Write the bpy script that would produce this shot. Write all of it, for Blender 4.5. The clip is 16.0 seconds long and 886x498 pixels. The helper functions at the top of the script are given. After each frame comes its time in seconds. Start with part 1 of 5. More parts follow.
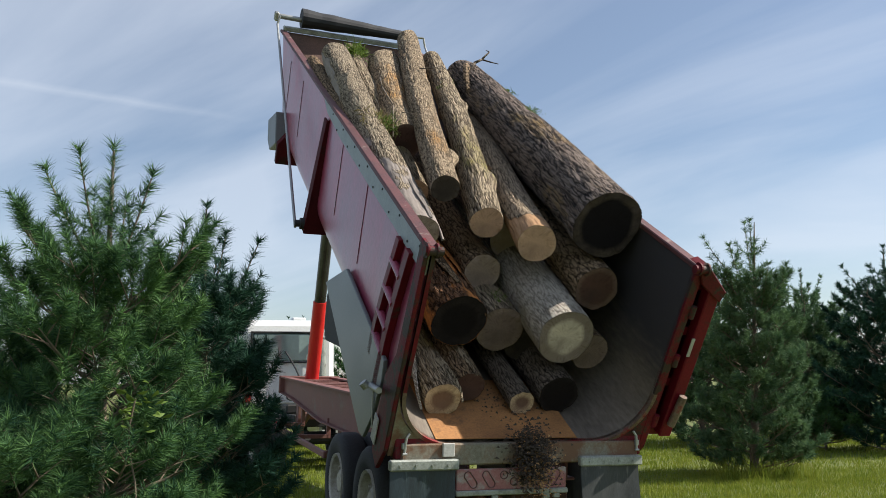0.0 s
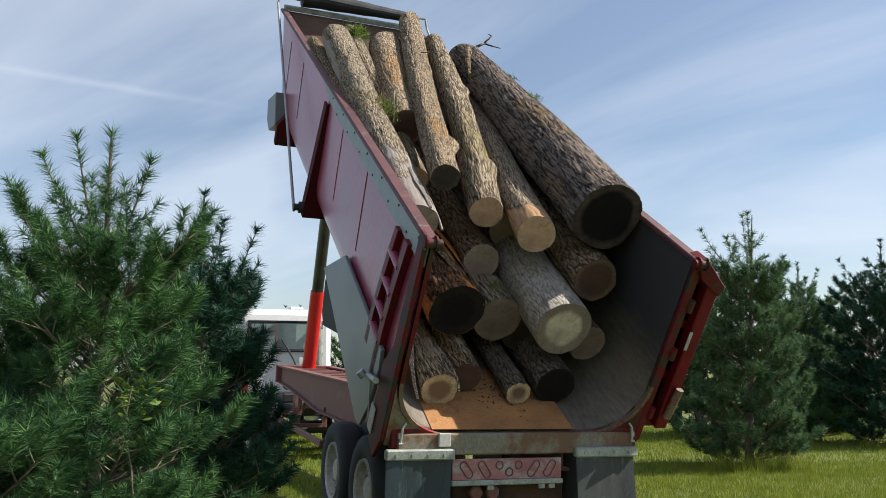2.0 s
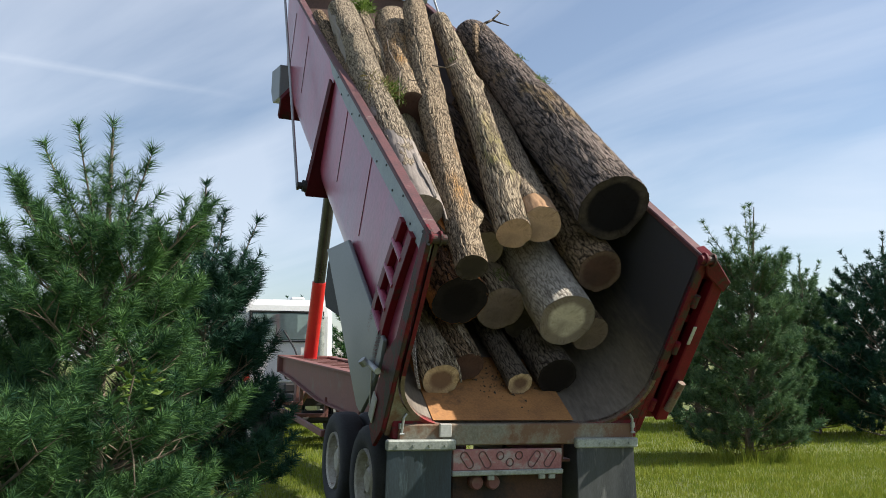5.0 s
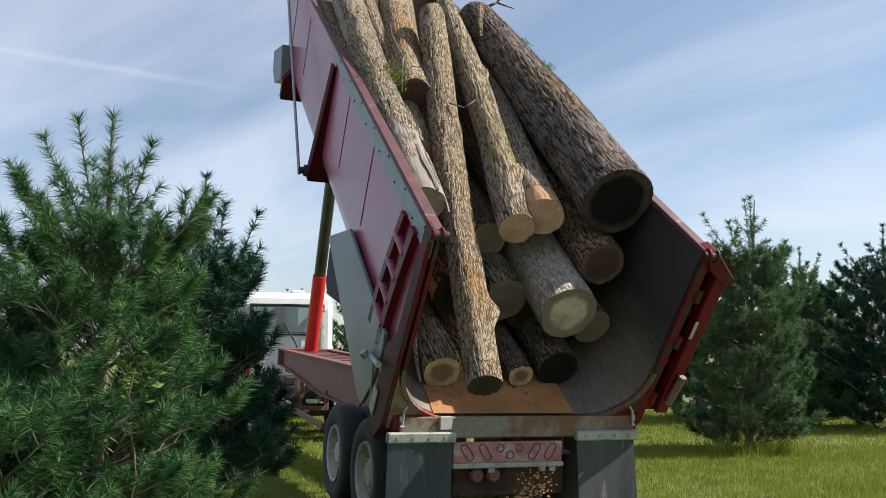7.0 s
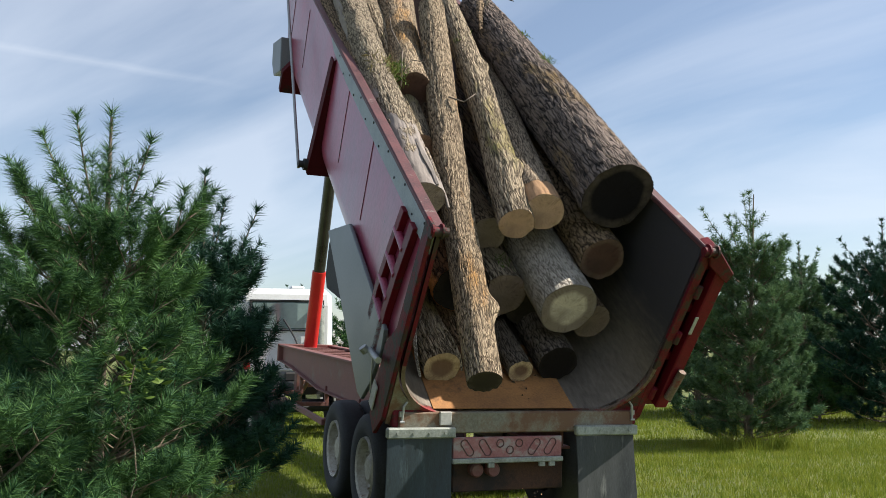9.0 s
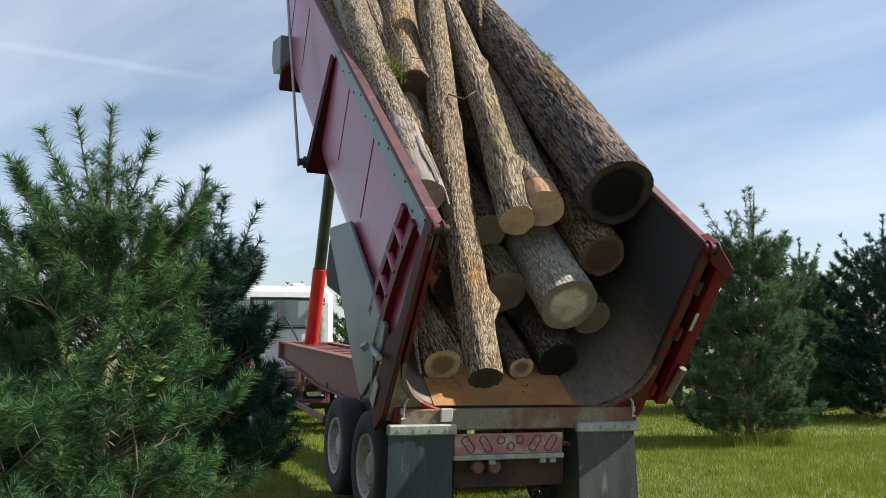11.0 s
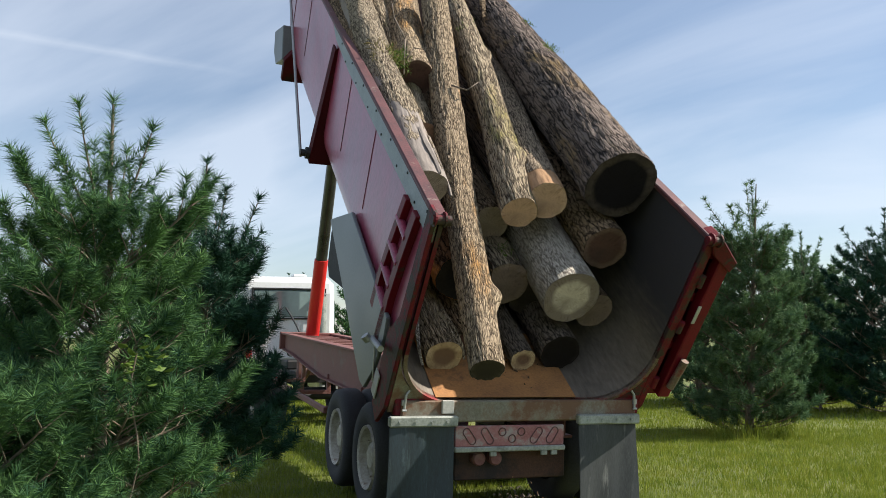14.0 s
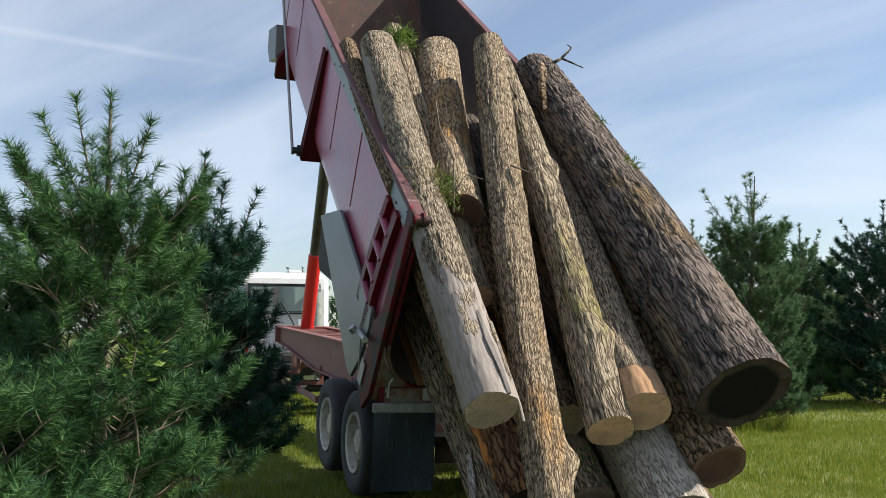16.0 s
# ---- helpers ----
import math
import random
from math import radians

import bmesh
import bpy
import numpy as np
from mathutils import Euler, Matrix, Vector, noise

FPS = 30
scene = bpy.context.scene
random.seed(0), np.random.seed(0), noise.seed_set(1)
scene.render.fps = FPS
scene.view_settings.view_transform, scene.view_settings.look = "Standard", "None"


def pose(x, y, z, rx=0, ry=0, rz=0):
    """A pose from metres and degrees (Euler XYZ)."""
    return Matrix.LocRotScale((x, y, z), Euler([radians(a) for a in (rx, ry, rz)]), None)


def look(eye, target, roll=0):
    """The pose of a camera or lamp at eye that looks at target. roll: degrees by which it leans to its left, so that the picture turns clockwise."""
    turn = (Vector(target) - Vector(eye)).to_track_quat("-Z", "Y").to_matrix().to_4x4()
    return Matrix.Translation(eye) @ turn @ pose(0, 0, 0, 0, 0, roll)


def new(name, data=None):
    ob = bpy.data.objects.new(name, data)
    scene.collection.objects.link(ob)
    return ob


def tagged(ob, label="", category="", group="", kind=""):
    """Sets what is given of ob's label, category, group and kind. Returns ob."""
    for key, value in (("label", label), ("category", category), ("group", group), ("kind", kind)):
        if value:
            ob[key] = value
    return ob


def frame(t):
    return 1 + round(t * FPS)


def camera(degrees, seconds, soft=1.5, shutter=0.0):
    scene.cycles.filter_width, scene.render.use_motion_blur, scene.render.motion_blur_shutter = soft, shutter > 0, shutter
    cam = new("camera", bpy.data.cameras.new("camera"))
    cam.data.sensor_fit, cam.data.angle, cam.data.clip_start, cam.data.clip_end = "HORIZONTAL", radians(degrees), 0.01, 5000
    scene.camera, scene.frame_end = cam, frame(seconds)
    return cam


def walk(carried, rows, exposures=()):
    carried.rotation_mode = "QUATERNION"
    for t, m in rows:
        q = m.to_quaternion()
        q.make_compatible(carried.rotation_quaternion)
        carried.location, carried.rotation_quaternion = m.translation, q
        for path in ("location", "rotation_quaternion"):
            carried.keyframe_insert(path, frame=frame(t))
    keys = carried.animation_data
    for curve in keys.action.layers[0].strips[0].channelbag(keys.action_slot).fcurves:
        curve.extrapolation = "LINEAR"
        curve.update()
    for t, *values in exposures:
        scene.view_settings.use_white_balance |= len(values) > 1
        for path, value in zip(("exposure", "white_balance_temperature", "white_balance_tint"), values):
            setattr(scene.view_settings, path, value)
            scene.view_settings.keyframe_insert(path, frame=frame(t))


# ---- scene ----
# ---- camera and its walk ----
cam = camera(56.36, 16.0, soft=0.9)


def aim(yaw, pitch, roll):
    """A hand-held camera at eye height; turns about its own place."""
    return pose(0, 0, 1.65) @ pose(0, 0, 0, 0, 0, yaw) @ pose(0, 0, 0, pitch) @ pose(0, 0, 0, 0, roll) @ pose(0, 0, 0, 90)


CAM_ROWS = [
    (0, 0.092, 8.925, 0.772),
    (0.5, 0.135, 8.78, 0.714),
    (1, 0.094, 8.607, 0.604),
    (1.5, 0.025, 8.46, 0.423),
    (2, -0.061, 8.266, 0.297),
    (2.5, -0.126, 8.237, 0.241),
    (3, -0.06, 8.057, 0.094),
    (3.5, -0.057, 7.898, 0.041),
    (4, 0.01, 7.906, 0.109),
    (6.5, 0.093, 7.12, 0.076),
    (7, 0.063, 7.148, 0.139),
    (7.5, -0, 7.144, 0),
    (8, 0.091, 7.055, 0.156),
    (8.5, 0.096, 6.922, 0.211),
    (9, 0.019, 6.834, 0.291),
    (11.5, 0.063, 6.586, 0.432),
    (12, 0.009, 6.505, 0.361),
    (12.5, 0.069, 6.293, 0.373),
    (13, 0.015, 6.149, 0.328),
    (13.5, 0.028, 6.088, 0.357),
    (14, 0.15, 6.054, 0.126),
    (14.5, 0.139, 6.123, 0.152),
    (15, 0.14, 6.025, 0.272),
    (15.5, 0.111, 5.76, 0.313),
    (16, 0.069, 5.618, 0.372),
]
walk(cam, [(t, aim(y, p, r)) for t, y, p, r in CAM_ROWS], exposures=[(0, 0.60), (1.5, 0.66), (4, 0.74), (16, 0.75)])

# ---- world, sun and exposure ----
SUN_TO = Vector((0.73, 0.06, 0.68)).normalized()
world = bpy.data.worlds.new("world")
scene.world = world
world.use_nodes = True
wn, wl = world.node_tree.nodes, world.node_tree.links
wn.clear()
w_out = wn.new("ShaderNodeOutputWorld")
w_bg = wn.new("ShaderNodeBackground")
w_bg.inputs["Strength"].default_value = 0.08
sky = wn.new("ShaderNodeTexSky")
sky.sky_type = "NISHITA"
sky.sun_disc = False
sky.sun_elevation = math.asin(SUN_TO.z)
sky.sun_rotation = math.atan2(SUN_TO.x, SUN_TO.y)
sky.air_density, sky.dust_density, sky.ozone_density = 1.0, 0.6, 1.6
w_tc = wn.new("ShaderNodeTexCoord")
# thin cirrus: streaks that climb to the upper right, on a plane far overhead
w_sep = wn.new("ShaderNodeSeparateXYZ")
wl.new(w_tc.outputs["Generated"], w_sep.inputs[0])
w_zz = wn.new("ShaderNodeMath")
w_zz.operation = "ADD"
w_zz.inputs[1].default_value = 0.28
wl.new(w_sep.outputs["Z"], w_zz.inputs[0])
w_div = wn.new("ShaderNodeVectorMath")
w_div.operation = "DIVIDE"
w_comb = wn.new("ShaderNodeCombineXYZ")
for k in range(3):
    wl.new(w_zz.outputs[0], w_comb.inputs[k])
wl.new(w_tc.outputs["Generated"], w_div.inputs[0])
wl.new(w_comb.outputs[0], w_div.inputs[1])
w_map = wn.new("ShaderNodeMapping")
w_map.inputs["Scale"].default_value = (0.6, 1.9, 1.0)
w_map.inputs["Location"].default_value = (0.35, 0.2, 0)
w_rot = wn.new("ShaderNodeMapping")
w_rot.inputs["Rotation"].default_value = (0, 0, radians(40))
wl.new(w_div.outputs[0], w_rot.inputs["Vector"])
wl.new(w_rot.outputs[0], w_map.inputs["Vector"])
w_n1 = wn.new("ShaderNodeTexNoise")
w_n1.inputs["Scale"].default_value = 1.1
w_n1.inputs["Detail"].default_value = 7
w_n1.inputs["Roughness"].default_value = 0.52
w_n1.inputs["Distortion"].default_value = 0.5
wl.new(w_map.outputs[0], w_n1.inputs["Vector"])
w_ramp = wn.new("ShaderNodeValToRGB")
w_ramp.color_ramp.elements[0].position, w_ramp.color_ramp.elements[0].color = 0.38, (0.12, 0.12, 0.12, 1)
w_ramp.color_ramp.elements[1].position, w_ramp.color_ramp.elements[1].color = 0.68, (0.56, 0.56, 0.56, 1)
wl.new(w_n1.outputs["Fac"], w_ramp.inputs[0])
w_mix = wn.new("ShaderNodeMixRGB")
w_mix.inputs[2].default_value = (6.6, 7.2, 8.2, 1)
wl.new(w_ramp.outputs[0], w_mix.inputs[0])
wl.new(sky.outputs[0], w_mix.inputs[1])
# a faint old vapour trail, frayed along its length
w_dot = wn.new("ShaderNodeVectorMath")
w_dot.operation = "DOT_PRODUCT"
w_dot.inputs[1].default_value = (-0.1581, 0.2703, -0.9497)
w_fray = wn.new("ShaderNodeTexNoise")
w_fray.inputs["Scale"].default_value, w_fray.inputs["Detail"].default_value = 14.0, 5.0
w_bend = wn.new("ShaderNodeMath")
w_bend.operation = "MULTIPLY_ADD"
w_bend.inputs[1].default_value = 0.012
w_off = wn.new("ShaderNodeMath")
w_off.operation = "ADD"
w_off.inputs[1].default_value = -0.006
w_abs = wn.new("ShaderNodeMath")
w_abs.operation = "ABSOLUTE"
w_band = wn.new("ShaderNodeMapRange")
w_band.inputs["From Min"].default_value, w_band.inputs["From Max"].default_value = 0.0, 0.006
w_band.inputs["To Min"].default_value, w_band.inputs["To Max"].default_value = 1.0, 0.0
w_side = wn.new("ShaderNodeMapRange")
w_side.inputs["From Min"].default_value, w_side.inputs["From Max"].default_value = -0.22, -0.34
w_both = wn.new("ShaderNodeMath")
w_both.operation = "MULTIPLY"
w_weak = wn.new("ShaderNodeMath")
w_weak.operation = "MULTIPLY"
w_weak.inputs[1].default_value = 0.17
w_trail = wn.new("ShaderNodeMixRGB")
w_trail.inputs[2].default_value = (7.4, 7.9, 8.6, 1)
wl.new(w_tc.outputs["Generated"], w_dot.inputs[0])
wl.new(w_tc.outputs["Generated"], w_fray.inputs["Vector"])
wl.new(w_fray.outputs["Fac"], w_bend.inputs[0])
wl.new(w_dot.outputs["Value"], w_bend.inputs[2])
wl.new(w_bend.outputs[0], w_off.inputs[0])
wl.new(w_off.outputs[0], w_abs.inputs[0])
wl.new(w_abs.outputs[0], w_band.inputs["Value"])
wl.new(w_sep.outputs["X"], w_side.inputs["Value"])
wl.new(w_band.outputs[0], w_both.inputs[0])
wl.new(w_side.outputs[0], w_both.inputs[1])
wl.new(w_both.outputs[0], w_weak.inputs[0])
wl.new(w_weak.outputs[0], w_trail.inputs[0])
wl.new(w_mix.outputs[0], w_trail.inputs[1])
wl.new(w_trail.outputs[0], w_bg.inputs["Color"])
wl.new(w_bg.outputs[0], w_out.inputs[0])

sun = new("sun", bpy.data.lights.new("sun", "SUN"))
sun.data.energy, sun.data.angle, sun.data.color = 5.0, radians(0.55), (1.0, 0.93, 0.82)
sun.matrix_world = look(SUN_TO * 60, (0, 0, 0))
scene.view_settings.exposure = 0.75


# ---- materials ----
def node(nt, kind, **values):
    n = nt.nodes.new(kind)
    for k, v in values.items():
        n.inputs[k.replace("_", " ")].default_value = v
    return n


def ramp(nt, source, stops):
    r = nt.nodes.new("ShaderNodeValToRGB")
    el = r.color_ramp.elements
    while len(el) < len(stops):
        el.new(0.5)
    for e, (p, c) in zip(el, stops):
        e.position, e.color = p, (*c, 1)
    nt.links.new(source, r.inputs[0])
    return r.outputs[0]


def surface(name, light, dark, scale=4.0, rough=0.6, metal=0.0, bump=0.15, fine=40.0, stretch=(1, 1, 1), stain=None, stain_at=(0.55, 0.7), stain_scale=1.5, spec=0.5, coat=0.0, rough_var=0.15):
    """A weathered surface: a broad and a fine noise, an optional stain with an edge of its own, relief from the fine grain."""
    m = bpy.data.materials.new(name)
    m.use_nodes = True
    nt = m.node_tree
    b = nt.nodes["Principled BSDF"]
    tc = nt.nodes.new("ShaderNodeTexCoord")
    mp = nt.nodes.new("ShaderNodeMapping")
    mp.inputs["Scale"].default_value = stretch
    nt.links.new(tc.outputs["Object"], mp.inputs[0])
    n1 = node(nt, "ShaderNodeTexNoise", Scale=scale, Detail=6.0, Roughness=0.6)
    n2 = node(nt, "ShaderNodeTexNoise", Scale=fine, Detail=4.0, Roughness=0.65)
    for n in (n1, n2):
        nt.links.new(mp.outputs[0], n.inputs["Vector"])
    add = nt.nodes.new("ShaderNodeMath")
    add.operation = "MULTIPLY_ADD"
    add.inputs[1].default_value = 0.45
    nt.links.new(n2.outputs["Fac"], add.inputs[0])
    half = nt.nodes.new("ShaderNodeMath")
    half.operation = "MULTIPLY"
    half.inputs[1].default_value = 0.6
    nt.links.new(n1.outputs["Fac"], half.inputs[0])
    nt.links.new(half.outputs[0], add.inputs[2])
    col = ramp(nt, add.outputs[0], [(0.36, dark), (0.66, light)])
    if stain:
        n3 = node(nt, "ShaderNodeTexNoise", Scale=stain_scale, Detail=9.0, Roughness=0.7)
        nt.links.new(mp.outputs[0], n3.inputs["Vector"])
        k = ramp(nt, n3.outputs["Fac"], [(stain_at[0], (0, 0, 0)), (stain_at[1], (1, 1, 1))])
        mix = nt.nodes.new("ShaderNodeMixRGB")
        mix.inputs[2].default_value = (*stain, 1)
        nt.links.new(k, mix.inputs[0])
        nt.links.new(col, mix.inputs[1])
        col = mix.outputs[0]
    nt.links.new(col, b.inputs["Base Color"])
    rr = nt.nodes.new("ShaderNodeMapRange")
    rr.inputs["To Min"].default_value, rr.inputs["To Max"].default_value = max(0.05, rough - rough_var), min(1.0, rough + rough_var)
    nt.links.new(n1.outputs["Fac"], rr.inputs["Value"])
    nt.links.new(rr.outputs[0], b.inputs["Roughness"])
    b.inputs["Metallic"].default_value = metal
    b.inputs["Specular IOR Level"].default_value = spec
    b.inputs["Coat Weight"].default_value = coat
    b.inputs["Coat Roughness"].default_value = 0.15
    bp = nt.nodes.new("ShaderNodeBump")
    bp.inputs["Strength"].default_value, bp.inputs["Distance"].default_value = bump, 0.02
    nt.links.new(add.outputs[0], bp.inputs["Height"])
    nt.links.new(bp.outputs[0], b.inputs["Normal"])
    return m


def bark(name, ridge, furrow, bare=None, bare_at=(0.62, 0.66), moss=None, across=0.03, along=0.13, deep=0.022, near=None, left=0.0, girth=0.2):
    """Furrowed bark: interlaced ridges along the log. bare: wood showing where bark has come away; near: (length, strength) of a bare butt; left: more bare wood on that flank."""
    m = bpy.data.materials.new(name)
    m.use_nodes = True
    nt = m.node_tree
    lk = nt.links.new

    def calc(op, a, b=0.0, c=0.0):
        n = nt.nodes.new("ShaderNodeMath")
        n.operation = op
        for k, v in enumerate((a, b, c)):
            if isinstance(v, (int, float)):
                n.inputs[k].default_value = v
            else:
                lk(v, n.inputs[k])
        return n.outputs[0]
    b = nt.nodes["Principled BSDF"]
    b.inputs["Roughness"].default_value = 0.92
    b.inputs["Specular IOR Level"].default_value = 0.15
    tc = nt.nodes.new("ShaderNodeTexCoord")
    sp = nt.nodes.new("ShaderNodeSeparateXYZ")
    lk(tc.outputs["Object"], sp.inputs[0])
    turn = calc("ARCTAN2", sp.outputs["X"], sp.outputs["Z"])
    cb = nt.nodes.new("ShaderNodeCombineXYZ")
    lk(calc("MULTIPLY", turn, girth / across), cb.inputs[0])
    lk(calc("MULTIPLY", sp.outputs["Y"], 1 / along), cb.inputs[1])
    warp = node(nt, "ShaderNodeTexNoise", Scale=9.0, Detail=3.0)
    lk(tc.outputs["Object"], warp.inputs["Vector"])
    wm = nt.nodes.new("ShaderNodeVectorMath")
    wm.operation = "MULTIPLY_ADD"
    wm.inputs[1].default_value = (1.6, 0.8, 0)
    lk(warp.outputs["Color"], wm.inputs[0])
    lk(cb.outputs[0], wm.inputs[2])
    vo = nt.nodes.new("ShaderNodeTexVoronoi")
    vo.voronoi_dimensions = "2D"
    vo.feature = "DISTANCE_TO_EDGE"
    vo.inputs["Scale"].default_value = 1.0
    vo.inputs["Randomness"].default_value = 0.85
    lk(wm.outputs[0], vo.inputs["Vector"])
    mp = nt.nodes.new("ShaderNodeMapping")
    mp.inputs["Scale"].default_value = (1, 0.3, 1)
    lk(tc.outputs["Object"], mp.inputs[0])
    fine = node(nt, "ShaderNodeTexNoise", Scale=2.2 / across, Detail=6.0, Roughness=0.7)
    lk(mp.outputs[0], fine.inputs["Vector"])
    broad = node(nt, "ShaderNodeTexNoise", Scale=1.8, Detail=4.0)
    lk(tc.outputs["Object"], broad.inputs["Vector"])
    cell = ramp(nt, vo.outputs["Distance"], [(0.0, (0.35, 0.35, 0.35)), (0.16, (1, 1, 1))])
    weave = nt.nodes.new("ShaderNodeTexNoise")
    weave.noise_dimensions = "2D"
    weave.inputs["Scale"].default_value, weave.inputs["Detail"].default_value = 0.62, 2.5
    lk(wm.outputs[0], weave.inputs["Vector"])
    apart = calc("ABSOLUTE", calc("SUBTRACT", weave.outputs["Fac"], 0.5))
    line = ramp(nt, apart, [(0.0, (0, 0, 0)), (0.04, (0.5, 0.5, 0.5)), (0.09, (1, 1, 1))])
    plate = calc("MULTIPLY", line, cell)
    high = calc("MULTIPLY_ADD", fine.outputs["Fac"], 0.55, calc("MULTIPLY", plate, 0.75))
    tone = calc("MULTIPLY_ADD", broad.outputs["Fac"], 0.35, calc("MULTIPLY", high, 0.62))
    mid = tuple(a * 0.5 + c * 0.5 for a, c in zip(ridge, furrow))
    col = ramp(nt, tone, [(0.34, furrow), (0.56, mid), (0.76, ridge)])
    height = high
    if moss:
        n3 = node(nt, "ShaderNodeTexNoise", Scale=2.6, Detail=6.0, Roughness=0.65)
        lk(mp.outputs[0], n3.inputs["Vector"])
        k = calc("MULTIPLY", ramp(nt, n3.outputs["Fac"], [(0.54, (0, 0, 0)), (0.66, (1, 1, 1))]), plate)
        mix = nt.nodes.new("ShaderNodeMixRGB")
        mix.inputs[2].default_value = (*moss, 1)
        lk(k, mix.inputs[0])
        lk(col, mix.inputs[1])
        col = mix.outputs[0]
    if bare:
        n4 = node(nt, "ShaderNodeTexNoise", Scale=1.3, Detail=7.0, Roughness=0.62)
        lk(mp.outputs[0], n4.inputs["Vector"])
        value = n4.outputs["Fac"]
        if near:
            edge = nt.nodes.new("ShaderNodeMapRange")
            edge.inputs["From Min"].default_value, edge.inputs["From Max"].default_value = near[0] * 0.4, near[0] * 1.5
            edge.inputs["To Min"].default_value, edge.inputs["To Max"].default_value = near[1], 0.0
            lk(sp.outputs["Y"], edge.inputs["Value"])
            value = calc("ADD", value, edge.outputs[0])
        if left:
            flank = nt.nodes.new("ShaderNodeMapRange")
            flank.inputs["From Min"].default_value, flank.inputs["From Max"].default_value = -1.5, -0.2
            flank.inputs["To Min"].default_value, flank.inputs["To Max"].default_value = left, -0.04
            lk(turn, flank.inputs["Value"])
            value = calc("ADD", value, flank.outputs[0])
        k = ramp(nt, value, [(bare_at[0], (0, 0, 0)), (bare_at[1], (1, 1, 1))])
        grain = node(nt, "ShaderNodeTexNoise", Scale=14.0, Detail=7.0, Roughness=0.7)
        lk(mp.outputs[0], grain.inputs["Vector"])
        wood = ramp(nt, grain.outputs["Fac"], [(0.26, tuple(c * 0.4 for c in bare)), (0.42, tuple(c * 0.75 for c in bare)), (0.72, bare)])
        mix = nt.nodes.new("ShaderNodeMixRGB")
        lk(k, mix.inputs[0])
        lk(col, mix.inputs[1])
        lk(wood, mix.inputs[2])
        col = mix.outputs[0]
        keep = nt.nodes.new("ShaderNodeMixRGB")
        lk(k, keep.inputs[0])
        lk(height, keep.inputs[1])
        lk(calc("MULTIPLY", grain.outputs["Fac"], 0.3), keep.inputs[2])
        height = keep.outputs[0]
    lk(col, b.inputs["Base Color"])
    bp = nt.nodes.new("ShaderNodeBump")
    bp.inputs["Strength"].default_value, bp.inputs["Distance"].default_value = 1.0, deep
    lk(height, bp.inputs["Height"])
    lk(bp.outputs[0], b.inputs["Normal"])
    return m


